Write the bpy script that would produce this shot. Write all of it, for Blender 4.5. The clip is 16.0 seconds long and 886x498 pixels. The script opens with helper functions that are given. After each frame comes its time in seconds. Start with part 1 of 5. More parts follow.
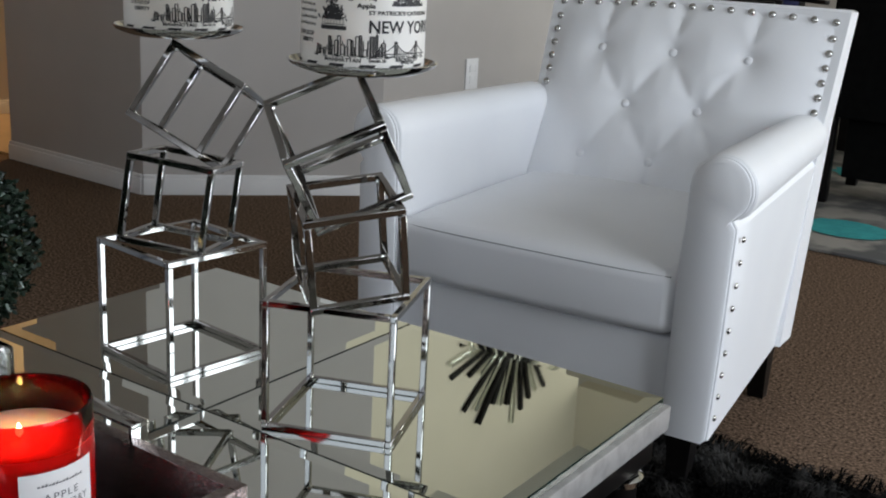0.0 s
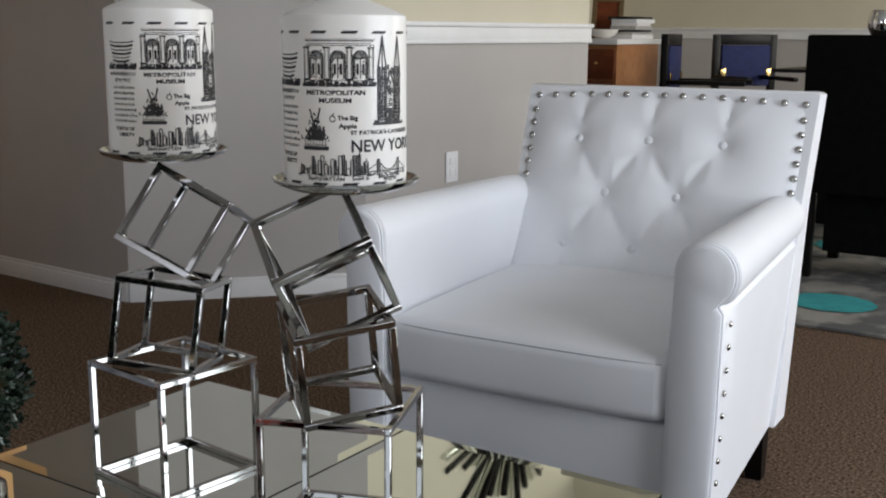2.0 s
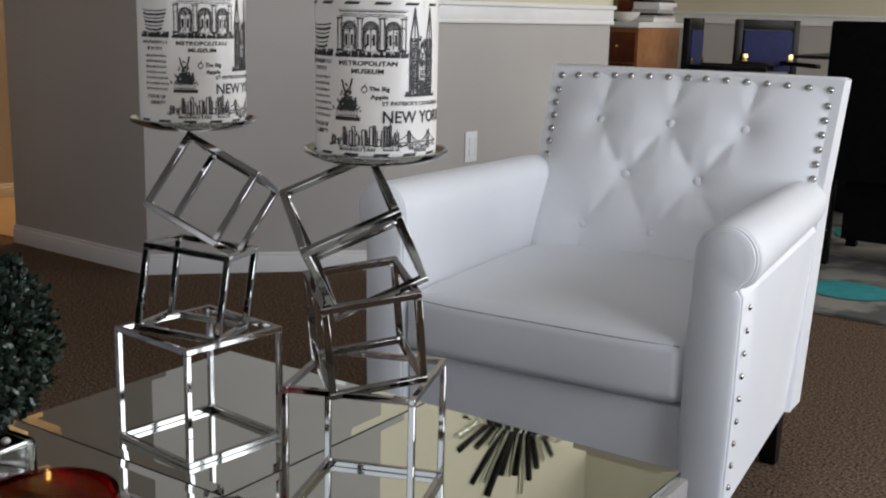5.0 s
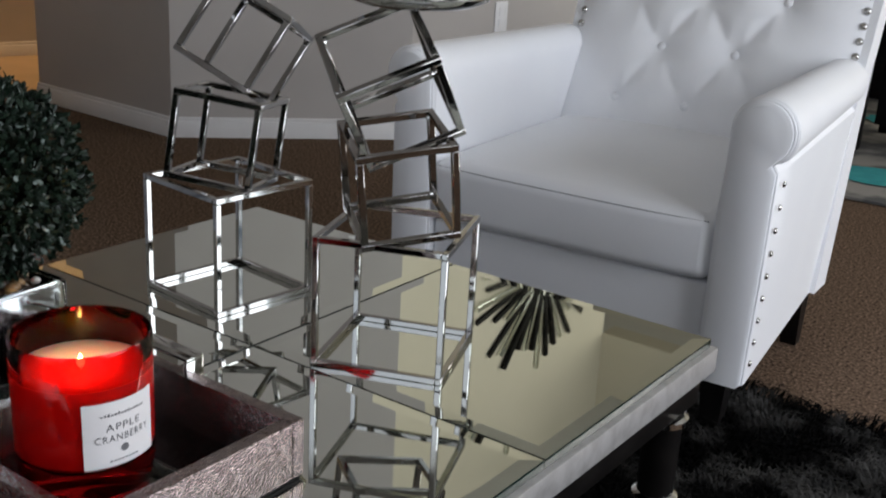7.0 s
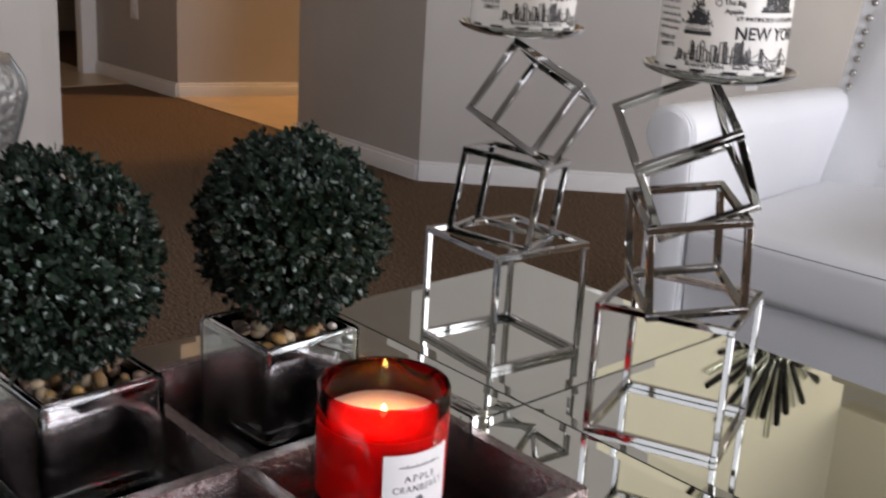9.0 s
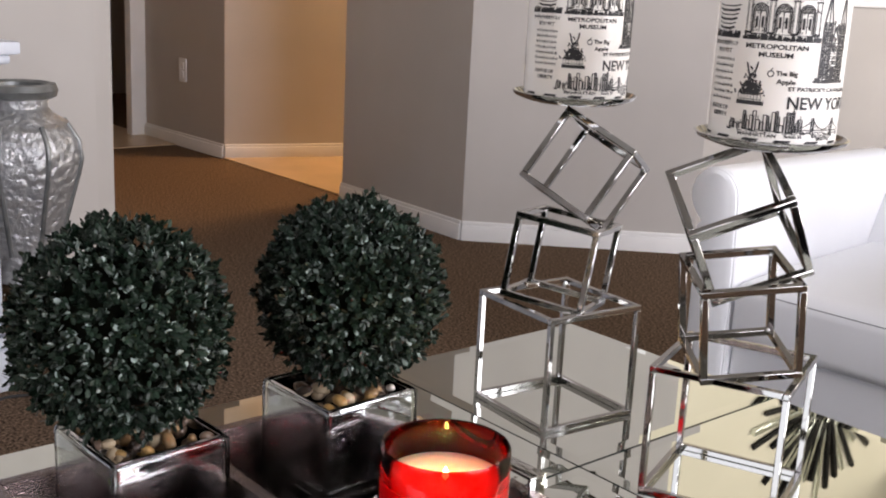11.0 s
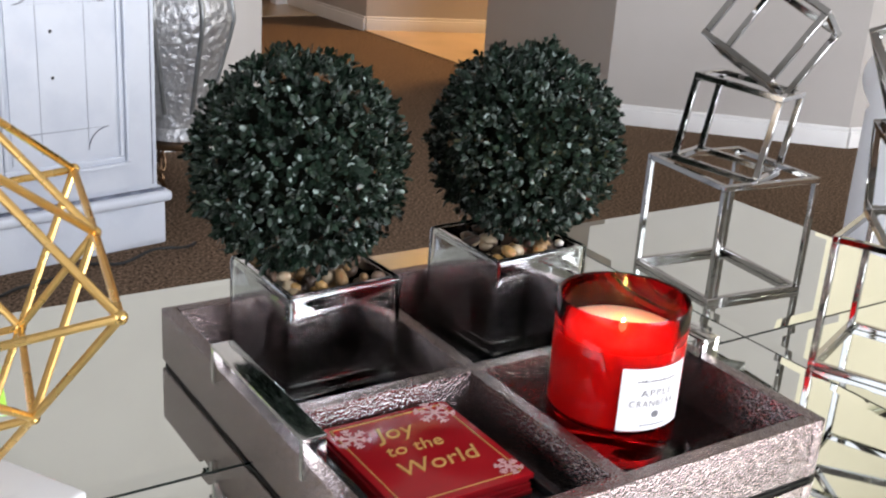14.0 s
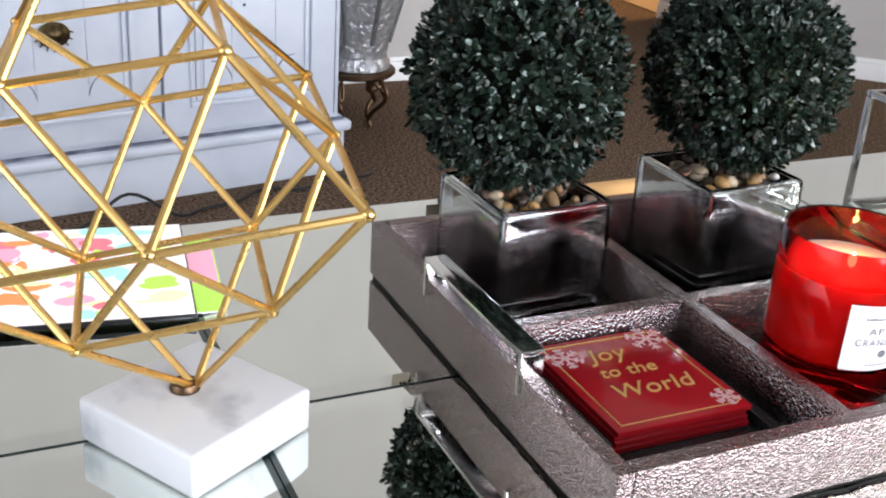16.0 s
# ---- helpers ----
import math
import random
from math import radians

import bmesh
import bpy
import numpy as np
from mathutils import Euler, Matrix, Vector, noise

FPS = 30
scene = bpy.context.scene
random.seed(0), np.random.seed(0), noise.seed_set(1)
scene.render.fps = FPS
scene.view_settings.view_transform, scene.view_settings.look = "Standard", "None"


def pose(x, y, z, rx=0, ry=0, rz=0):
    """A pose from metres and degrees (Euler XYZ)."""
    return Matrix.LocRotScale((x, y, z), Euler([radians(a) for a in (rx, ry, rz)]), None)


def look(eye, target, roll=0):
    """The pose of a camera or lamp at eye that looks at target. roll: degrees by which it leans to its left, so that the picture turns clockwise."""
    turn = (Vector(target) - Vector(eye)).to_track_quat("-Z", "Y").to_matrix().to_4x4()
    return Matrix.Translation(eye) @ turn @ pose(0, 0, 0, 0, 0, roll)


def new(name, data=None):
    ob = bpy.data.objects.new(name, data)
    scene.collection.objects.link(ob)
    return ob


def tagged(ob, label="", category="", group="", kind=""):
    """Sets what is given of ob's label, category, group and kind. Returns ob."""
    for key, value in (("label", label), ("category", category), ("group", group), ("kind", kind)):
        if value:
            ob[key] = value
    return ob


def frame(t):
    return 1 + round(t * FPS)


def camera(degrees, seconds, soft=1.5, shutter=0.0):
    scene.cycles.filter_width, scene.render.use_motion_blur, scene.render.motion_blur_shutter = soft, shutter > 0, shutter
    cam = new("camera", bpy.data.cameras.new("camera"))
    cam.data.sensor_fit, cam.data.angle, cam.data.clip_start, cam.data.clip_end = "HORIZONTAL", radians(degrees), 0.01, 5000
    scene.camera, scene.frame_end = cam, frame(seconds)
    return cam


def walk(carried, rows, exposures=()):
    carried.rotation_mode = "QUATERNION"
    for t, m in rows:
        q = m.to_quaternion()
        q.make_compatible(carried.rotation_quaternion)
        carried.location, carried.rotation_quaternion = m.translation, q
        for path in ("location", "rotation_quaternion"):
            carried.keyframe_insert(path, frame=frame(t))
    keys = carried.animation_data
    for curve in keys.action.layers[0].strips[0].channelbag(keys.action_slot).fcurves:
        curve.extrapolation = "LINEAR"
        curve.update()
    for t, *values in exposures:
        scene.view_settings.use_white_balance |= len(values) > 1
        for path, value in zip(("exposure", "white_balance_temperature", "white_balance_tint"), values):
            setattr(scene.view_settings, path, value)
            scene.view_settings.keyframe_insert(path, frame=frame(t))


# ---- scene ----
cam = camera(43.76, 16.0, soft=2.0, shutter=0.4)
# seconds, eye x, y, z in metres, turn about x, y, z in degrees
ROWS = [
    (0.0, 0.9666, -0.9242, 0.8902, 74.22, -2.91, 35.06),
    (0.5, 0.9633, -0.9227, 0.8914, 74.28, -2.59, 35.18),
    (1.0, 0.9634, -0.9249, 0.8959, 76.40, -1.94, 34.98),
    (1.5, 0.9660, -0.9252, 0.9010, 77.65, -0.78, 34.16),
    (2.0, 0.9678, -0.9295, 0.9100, 78.80, -0.37, 33.72),
    (2.5, 0.9704, -0.9329, 0.9141, 79.94, -0.15, 33.69),
    (3.0, 0.9731, -0.9340, 0.9173, 80.50, -0.03, 33.62),
    (3.5, 0.9764, -0.9361, 0.9158, 80.58, 0.00, 33.45),
    (6.0, 0.9527, -0.9420, 0.8911, 74.46, -2.46, 35.80),
    (6.5, 0.9505, -0.9398, 0.8845, 72.90, -2.70, 35.98),
    (7.0, 0.9441, -0.9353, 0.8793, 71.42, -3.06, 36.22),
    (7.5, 0.9289, -0.9338, 0.8675, 69.34, -3.77, 37.43),
    (8.0, 0.9080, -0.9362, 0.8691, 68.20, -4.03, 40.11),
    (8.5, 0.8995, -0.9528, 0.8786, 70.30, -3.92, 43.61),
    (9.0, 0.9061, -0.9733, 0.8935, 73.14, -3.26, 48.22),
    (9.5, 0.9120, -0.9834, 0.8984, 75.05, -2.65, 49.78),
    (12.0, 0.9054, -0.9997, 0.9046, 76.02, -2.96, 50.45),
    (12.5, 0.9001, -1.0013, 0.8970, 73.91, -3.23, 52.25),
    (13.0, 0.8914, -1.0104, 0.8844, 72.75, -3.31, 53.86),
    (13.5, 0.8869, -1.0145, 0.8766, 71.22, -3.47, 55.58),
    (14.0, 0.8807, -1.0200, 0.8685, 69.75, -3.82, 57.31),
    (14.5, 0.8741, -1.0257, 0.8578, 68.32, -3.83, 58.96),
    (15.0, 0.8668, -1.0333, 0.8499, 67.13, -3.91, 61.43),
    (15.5, 0.8636, -1.0454, 0.8478, 66.60, -3.59, 64.24),
    (16.0, 0.8621, -1.0564, 0.8481, 66.35, -3.56, 65.74),
]
walk(cam, [(t, pose(x, y, z, rx, ry, rz)) for t, x, y, z, rx, ry, rz in ROWS],
     exposures=[(0.0, -0.68, 6300, 8), (3.5, -0.54, 6450, 12), (6.0, -0.76, 6400, 11), (8.0, -0.60, 6500, 11), (9.5, -0.10, 6750, 18), (12.0, 0.34, 6800, 18), (14.0, 0.56, 6450, 13), (16.0, 0.62, 6250, 13)])

# ---- light ----
world = bpy.data.worlds.new("world")
scene.world = world
world.use_nodes = True
wn = world.node_tree.nodes
sky = wn.new("ShaderNodeTexSky")
sky.sky_type = 'NISHITA'
sky.sun_disc = False
sky.sun_elevation, sky.sun_rotation = radians(40), radians(150)
world.node_tree.links.new(sky.outputs[0], wn["Background"].inputs[0])
wn["Background"].inputs[1].default_value = 0.12


def area(name, eye, target, w, h, watts, colour):
    d = bpy.data.lights.new(name, 'AREA')
    d.shape, d.size, d.size_y, d.energy, d.color = 'RECTANGLE', w, h, watts, colour
    ob = new(name, d)
    ob.matrix_world = look(eye, target)
    return ob


# daylight through the east and dining room windows, an added south fill for the chair front, and the lamp of the hall
area("daylight_east", (3.42, 0.55, 1.45), (0, 0.5, 0.9), 2.5, 1.8, 140, (0.90, 0.935, 1.0))
area("fill_south", (0.9, -3.42, 1.45), (0.9, 0, 1.2), 2.4, 1.8, 22, (0.90, 0.935, 1.0))
area("daylight_dining", (3.42, 4.9, 1.45), (0, 4.9, 0.9), 2.2, 1.7, 170, (1.0, 0.97, 0.90))
area("hall_ceiling_light", (-2.98, 2.75, 2.5), (-3.1, 2.75, 0), 0.4, 0.5, 52, (1.0, 0.62, 0.28))


# ---- materials ----
def mat(name, colour, rough=0.5, metal=0.0, colour2=None, scale=20.0, detail=4.0, bump=0.0, bump_scale=60.0, spec=0.5,
        mix=(0.35, 0.65), transmission=0.0, ior=1.45, coat=0.0, rough2=None, kind='NOISE', emission=None, power=0.0, sheen=0.0, distance=0.002):
    m = bpy.data.materials.new(name)
    m.use_nodes = True
    nt = m.node_tree
    b = nt.nodes["Principled BSDF"]
    b.inputs["Base Color"].default_value = (*colour, 1)
    b.inputs["Roughness"].default_value = rough
    b.inputs["Metallic"].default_value = metal
    b.inputs["Specular IOR Level"].default_value = spec
    b.inputs["Transmission Weight"].default_value = transmission
    b.inputs["IOR"].default_value = ior
    b.inputs["Coat Weight"].default_value = coat
    b.inputs["Sheen Weight"].default_value = sheen
    if emission:
        b.inputs["Emission Color"].default_value = (*emission, 1)
        b.inputs["Emission Strength"].default_value = power
    tc = nt.nodes.new("ShaderNodeTexCoord")
    if colour2 or rough2 is not None:
        n = nt.nodes.new("ShaderNodeTexNoise")
        n.inputs["Scale"].default_value, n.inputs["Detail"].default_value = scale, detail
        nt.links.new(tc.outputs["Object"], n.inputs["Vector"])
        r = nt.nodes.new("ShaderNodeMapRange")
        r.inputs["From Min"].default_value, r.inputs["From Max"].default_value = mix
        nt.links.new(n.outputs["Fac"], r.inputs["Value"])
        if colour2:
            x = nt.nodes.new("ShaderNodeMix")
            x.data_type = 'RGBA'
            x.inputs[6].default_value, x.inputs[7].default_value = (*colour, 1), (*colour2, 1)
            nt.links.new(r.outputs[0], x.inputs[0])
            nt.links.new(x.outputs[2], b.inputs["Base Color"])
        if rough2 is not None:
            q = nt.nodes.new("ShaderNodeMapRange")
            q.inputs["To Min"].default_value, q.inputs["To Max"].default_value = rough, rough2
            nt.links.new(r.outputs[0], q.inputs["Value"])
            nt.links.new(q.outputs[0], b.inputs["Roughness"])
    if bump:
        if kind == 'VORONOI':
            t = nt.nodes.new("ShaderNodeTexVoronoi")
            t.inputs["Scale"].default_value = bump_scale
            out = t.outputs["Distance"]
        else:
            t = nt.nodes.new("ShaderNodeTexNoise")
            t.inputs["Scale"].default_value, t.inputs["Detail"].default_value = bump_scale, 5
            out = t.outputs["Fac"]
        nt.links.new(tc.outputs["Object"], t.inputs["Vector"])
        u = nt.nodes.new("ShaderNodeBump")
        u.inputs["Strength"].default_value, u.inputs["Distance"].default_value = bump, distance
        nt.links.new(out, u.inputs["Height"])
        nt.links.new(u.outputs[0], b.inputs["Normal"])
    return m


M = {}
M["wall"] = mat("grey_paint", (0.438, 0.413, 0.392), 0.6, colour2=(0.468, 0.443, 0.422), scale=3, bump=0.12, bump_scale=260)
M["wall_upper"] = mat("beige_paint", (0.60, 0.555, 0.43), 0.6, colour2=(0.63, 0.58, 0.455), scale=3, bump=0.12, bump_scale=260)
M["ceiling"] = mat("ceiling_paint", (0.60, 0.60, 0.57), 0.8, colour2=(0.64, 0.635, 0.60), scale=5, bump=0.3, bump_scale=120)
M["trim"] = mat("white_trim_paint", (0.78, 0.78, 0.78), 0.35, colour2=(0.82, 0.82, 0.82), scale=8)
M["carpet"] = mat("brown_carpet", (0.026, 0.017, 0.011), 0.95, colour2=(0.245, 0.168, 0.117), scale=145, detail=8, bump=0.5, bump_scale=170, mix=(0.34, 0.67), spec=0.02, distance=0.009)
M["tile"] = mat("tan_floor_tile", (0.45, 0.33, 0.2), 0.3, colour2=(0.52, 0.38, 0.24), scale=6)
M["smoked_mirror"] = mat("smoked_mirror", (0.15, 0.145, 0.145), 0.02, 1.0, rough2=0.05, scale=8)
M["mirror"] = mat("mirror_glass", (0.80, 0.84, 0.79), 0.012, 1.0, rough2=0.03, scale=6, mix=(0.45, 0.7))
M["glass_edge"] = mat("teal_glass_edge", (0.006, 0.022, 0.019), 0.08, 0.0, coat=0.5)
M["silver_wood"] = mat("silver_leaf_wood", (0.62, 0.61, 0.60), 0.38, 0.55, colour2=(0.45, 0.44, 0.43), scale=60, bump=0.2, bump_scale=90, mix=(0.4, 0.75))
M["black_wood"] = mat("black_wood", (0.005, 0.0045, 0.0045), 0.35, colour2=(0.009, 0.008, 0.0075), scale=30, spec=0.15)
M["chrome"] = mat("polished_chrome", (0.68, 0.68, 0.67), 0.06, 1.0, rough2=0.14, scale=40)
M["nickel"] = mat("polished_nickel", (0.37, 0.36, 0.35), 0.04, 1.0, rough2=0.11, scale=25)
M["leather"] = mat("white_leather", (0.89, 0.90, 0.925), 0.34, colour2=(0.91, 0.92, 0.94), scale=7, bump=0.22, bump_scale=420, spec=0.4, distance=0.0006)
M["seam"] = mat("grey_thread", (0.26, 0.26, 0.28), 0.7)
M["nail"] = mat("nickel_nailhead", (0.55, 0.54, 0.52), 0.2, 1.0)
M["wax"] = mat("ivory_wax", (0.86, 0.84, 0.80), 0.38, colour2=(0.82, 0.79, 0.735), scale=9, coat=0.2)
M["ink"] = mat("black_print", (0.02, 0.02, 0.022), 0.5)
M["ink_grey"] = mat("grey_print", (0.16, 0.16, 0.17), 0.5)
M["tray_leather"] = mat("bronze_hammered_leather", (0.23, 0.180, 0.175), 0.21, 1.0, colour2=(0.33, 0.27, 0.262), scale=260, bump=1.0, bump_scale=560, kind='VORONOI', distance=0.0009)
M["red_glass"] = mat("red_glass", (0.66, 0.007, 0.009), 0.01, transmission=1.0, ior=1.32)
M["red_wax"] = mat("ivory_candle_wax", (0.90, 0.66, 0.55), 0.4, spec=0.3)
wax = M["red_wax"].node_tree.nodes["Principled BSDF"]
wax.inputs["Subsurface Weight"].default_value = 1.0
wax.inputs["Subsurface Radius"].default_value = (1.0, 0.45, 0.25)
wax.inputs["Subsurface Scale"].default_value = 0.009
M["flame"] = mat("candle_flame", (1, 0.7, 0.3), 0.5, emission=(1.0, 0.62, 0.16), power=110.0)
M["label"] = mat("white_paper_label", (0.78, 0.76, 0.76), 0.6, colour2=(0.82, 0.80, 0.80), scale=20)
M["silver_glass"] = mat("silvered_glass", (0.80, 0.79, 0.81), 0.02, 1.0, colour2=(0.60, 0.60, 0.63), scale=14, mix=(0.42, 0.62), rough2=0.06, bump=0.12, bump_scale=10, distance=0.012)
M["clear_glass"] = mat("clear_glass", (0.93, 0.96, 0.95), 0.01, transmission=1.0, ior=1.48)
M["pebble"] = mat("river_pebble", (0.42, 0.31, 0.19), 0.3, bump=0.2, bump_scale=150)
nt = M["pebble"].node_tree
info, ramp = nt.nodes.new("ShaderNodeObjectInfo"), nt.nodes.new("ShaderNodeValToRGB")
ramp.color_ramp.interpolation = 'CONSTANT'
for at, tone in ((0.0, (0.055, 0.038, 0.028)), (0.22, (0.28, 0.17, 0.08)), (0.42, (0.46, 0.36, 0.24)), (0.62, (0.15, 0.10, 0.07)), (0.76, (0.40, 0.24, 0.09)), (0.90, (0.66, 0.62, 0.56))):
    e = ramp.color_ramp.elements.new(at) if at else ramp.color_ramp.elements[0]
    e.color = (*tone, 1)
nt.links.new(info.outputs["Random"], ramp.inputs[0])
nt.links.new(ramp.outputs[0], nt.nodes["Principled BSDF"].inputs["Base Color"])
M["leaf"] = mat("boxwood_leaf", (0.004, 0.011, 0.006), 0.42, colour2=(0.022, 0.040, 0.026), scale=60, mix=(0.42, 0.7), spec=0.3)
# pale tone paints the window's glints on scattered leaves
M["leaf_tip"] = mat("highlight_leaf_tip", (0.33, 0.40, 0.37), 0.35, colour2=(0.07, 0.105, 0.082), scale=70, mix=(0.42, 0.6))
# near black: the deep shade between the leaves is put into this colour
M["core"] = mat("shade_black_filler", (0.0025, 0.003, 0.002), 0.95, colour2=(0.006, 0.007, 0.004), scale=60, spec=0.05)
M["stem"] = mat("brown_stem", (0.07, 0.04, 0.025), 0.8)
M["marble"] = mat("white_marble", (0.64, 0.645, 0.655), 0.28, colour2=(0.36, 0.375, 0.40), scale=24, detail=9, mix=(0.54, 0.74), coat=0.15)
M["gold"] = mat("brushed_gold", (0.88, 0.60, 0.22), 0.22, 1.0, colour2=(0.72, 0.46, 0.16), scale=30, rough2=0.36)
M["bronze"] = mat("aged_bronze", (0.14, 0.085, 0.05), 0.4, 1.0)
M["red_card"] = mat("red_coaster_print", (0.27, 0.005, 0.010), 0.18, colour2=(0.34, 0.008, 0.013), scale=12, coat=0.4)
M["gold_print"] = mat("gold_print", (0.62, 0.36, 0.11), 0.4, 0.3)
M["pink_print"] = mat("pale_snowflake_print", (0.70, 0.42, 0.42), 0.5)
M["black_plastic"] = mat("black_plastic", (0.012, 0.012, 0.013), 0.25)
M["cabinet"] = mat("chalk_white_paint", (0.66, 0.70, 0.77), 0.5, colour2=(0.56, 0.605, 0.69), scale=9, detail=7, mix=(0.45, 0.75), bump=0.15, bump_scale=50)
M["wear"] = mat("dark_worn_edge", (0.10, 0.11, 0.15), 0.7, colour2=(0.28, 0.31, 0.38), scale=30)
M["vase"] = mat("hammered_silver", (0.62, 0.63, 0.64), 0.34, 0.75, colour2=(0.44, 0.45, 0.47), scale=40, bump=1.0, bump_scale=42, distance=0.014)
M["pewter"] = mat("pewter_rim", (0.30, 0.31, 0.31), 0.4, 0.7, colour2=(0.2, 0.21, 0.21), scale=30)
M["cable"] = mat("black_cable", (0.015, 0.015, 0.015), 0.5)
M["oak"] = mat("honey_oak", (0.42, 0.19, 0.075), 0.4, colour2=(0.34, 0.14, 0.05), scale=14, bump=0.05, bump_scale=60)
M["cherry"] = mat("cherry_wood", (0.20, 0.055, 0.02), 0.35, colour2=(0.14, 0.035, 0.014), scale=16)
M["navy"] = mat("navy_fabric", (0.012, 0.017, 0.075), 0.8, colour2=(0.018, 0.025, 0.10), scale=40)
M["black_fabric"] = mat("black_fabric", (0.003, 0.003, 0.003), 0.95, colour2=(0.005, 0.005, 0.005), scale=40, spec=0.05)
M["brass"] = mat("brass_cap", (0.75, 0.52, 0.2), 0.25, 1.0)
M["shag"] = mat("charcoal_shag", (0.0012, 0.0012, 0.0012), 0.8, colour2=(0.060, 0.058, 0.055), scale=9, mix=(0.50, 0.66), spec=0.05)
M["dining_rug"] = mat("grey_patterned_rug", (0.10, 0.10, 0.10), 0.9, colour2=(0.30, 0.285, 0.26), scale=3.5, bump=0.5, bump_scale=150, mix=(0.45, 0.55))
M["teal"] = mat("teal_pile", (0.02, 0.24, 0.26), 0.9, colour2=(0.03, 0.30, 0.31), scale=30, bump=0.5, bump_scale=150)
M["plate_white"] = mat("white_plastic", (0.80, 0.80, 0.81), 0.35)


# ---- mesh helpers ----
def part(name, bm, material, parent=None, label="", smooth=True, at=None):
    me = bpy.data.meshes.new(name)
    bmesh.ops.recalc_face_normals(bm, faces=bm.faces[:])
    bm.to_mesh(me)
    bm.free()
    me.materials.append(M[material])
    if smooth:
        for p in me.polygons:
            p.use_smooth = True
        me.set_sharp_from_angle(angle=radians(38))
    ob = new(name, me)
    if parent:
        ob.parent = parent
    if at is not None:
        ob.matrix_basis = at
    if label:
        ob["label"] = label
    return ob


def thing(name, m, label, category, group="", kind=""):
    ob = new(name)
    ob.matrix_basis = m
    ob.empty_display_size = 0.05
    return tagged(ob, label, category, group, kind)


def box(bm, x0, x1, y0, y1, z0, z1, bevel=0.0, segments=2, m=None):
    vs = [bm.verts.new((x, y, z)) for x in (x0, x1) for y in (y0, y1) for z in (z0, z1)]
    fs = [bm.faces.new([vs[i] for i in q]) for q in ((0, 1, 3, 2), (4, 6, 7, 5), (0, 4, 5, 1), (2, 3, 7, 6), (0, 2, 6, 4), (1, 5, 7, 3))]
    if bevel:
        es = list({e for f in fs for e in f.edges})
        r = bmesh.ops.bevel(bm, geom=es, offset=bevel, segments=segments, affect='EDGES', profile=0.6)
        vs = list({v for f in r["faces"] for v in f.verts} | {v for v in vs if v.is_valid})
    if m is not None:
        bmesh.ops.transform(bm, matrix=m, verts=[v for v in vs if v.is_valid])
    return bm


def B(*a, **k):
    return box(bmesh.new(), *a, **k)


def lathe(bm, profile, n=32, m=None, caps=True):
    rings = []
    for r, z in profile:
        rings.append([bm.verts.new((r * math.cos(2 * math.pi * i / n), r * math.sin(2 * math.pi * i / n), z)) for i in range(n)])
    for a, b in zip(rings, rings[1:]):
        for i in range(n):
            bm.faces.new((a[i], a[(i + 1) % n], b[(i + 1) % n], b[i]))
    if caps:
        bm.faces.new(rings[0][::-1])
        bm.faces.new(rings[-1])
    if m is not None:
        bmesh.ops.transform(bm, matrix=m, verts=[v for r in rings for v in r])
    return bm


def bar(bm, a, b, w, sides=4, turn=None):
    a, b = Vector(a), Vector(b)
    d = (b - a)
    q = d.to_track_quat('Z', 'Y').to_matrix()
    if turn is not None:
        z = d.normalized()
        x = (turn - z * turn.dot(z)).normalized()
        q = Matrix((x, z.cross(x), z)).transposed()
    r = w / math.sqrt(2) if sides == 4 else w / 2
    k = math.pi / 4 if sides == 4 else 0
    rings = [[bm.verts.new(p + q @ Vector((r * math.cos(k + 2 * math.pi * i / sides), r * math.sin(k + 2 * math.pi * i / sides), 0))) for i in range(sides)] for p in (a, b)]
    for i in range(sides):
        bm.faces.new((rings[0][i], rings[0][(i + 1) % sides], rings[1][(i + 1) % sides], rings[1][i]))
    bm.faces.new(rings[0][::-1])
    bm.faces.new(rings[1])
    return bm


def tube(name, points, radius, material, parent=None, label=""):
    cu = bpy.data.curves.new(name, 'CURVE')
    cu.dimensions, cu.bevel_depth, cu.bevel_resolution = '3D', radius, 2
    s = cu.splines.new('POLY')
    s.points.add(len(points) - 1)
    for p, q in zip(s.points, points):
        p.co = (*q, 1)
    s.use_smooth = True
    cu.materials.append(M[material])
    tmp = bpy.data.objects.new(name, cu)
    me = bpy.data.meshes.new_from_object(tmp)
    bpy.data.objects.remove(tmp)
    ob = new(name, me)
    if parent:
        ob.parent = parent
    if label:
        ob["label"] = label
    return ob


def writing(text, size, material, name, parent, m, extrude=0.0002, align='CENTER', shear=0.0):
    cu = bpy.data.curves.new(name, 'FONT')
    cu.body, cu.size, cu.extrude, cu.align_x, cu.shear = text, size, extrude, align, shear
    cu.resolution_u = 3
    tmp = bpy.data.objects.new(name, cu)
    me = bpy.data.meshes.new_from_object(tmp)
    bpy.data.objects.remove(tmp)
    me.materials.clear()
    me.materials.append(M[material])
    me.transform(m)
    ob = new(name, me)
    ob.parent = parent
    return ob


# ---- the room ----
def wall(name, a, b, z0=0.0, z1=2.6, thick=0.12, material="wall", label="painted wall", split=None):
    """A wall from a to b, its room face on the line a-b, thickness to the left of the way from a to b."""
    a, b = Vector((*a, 0)), Vector((*b, 0))
    d = (b - a)
    m = Matrix.Translation(a) @ Matrix.Rotation(math.atan2(d.y, d.x), 4, 'Z')
    ob = part(name, B(0, d.length, 0, thick, z0, split or z1), material, smooth=False, at=m)
    tagged(ob, label, "wall", kind="structure")
    if split:
        tagged(part("wall_upper", B(0, d.length, 0, thick, split, z1), "wall_upper", ob, "beige upper wall paint", smooth=False), kind="structure")
    return ob


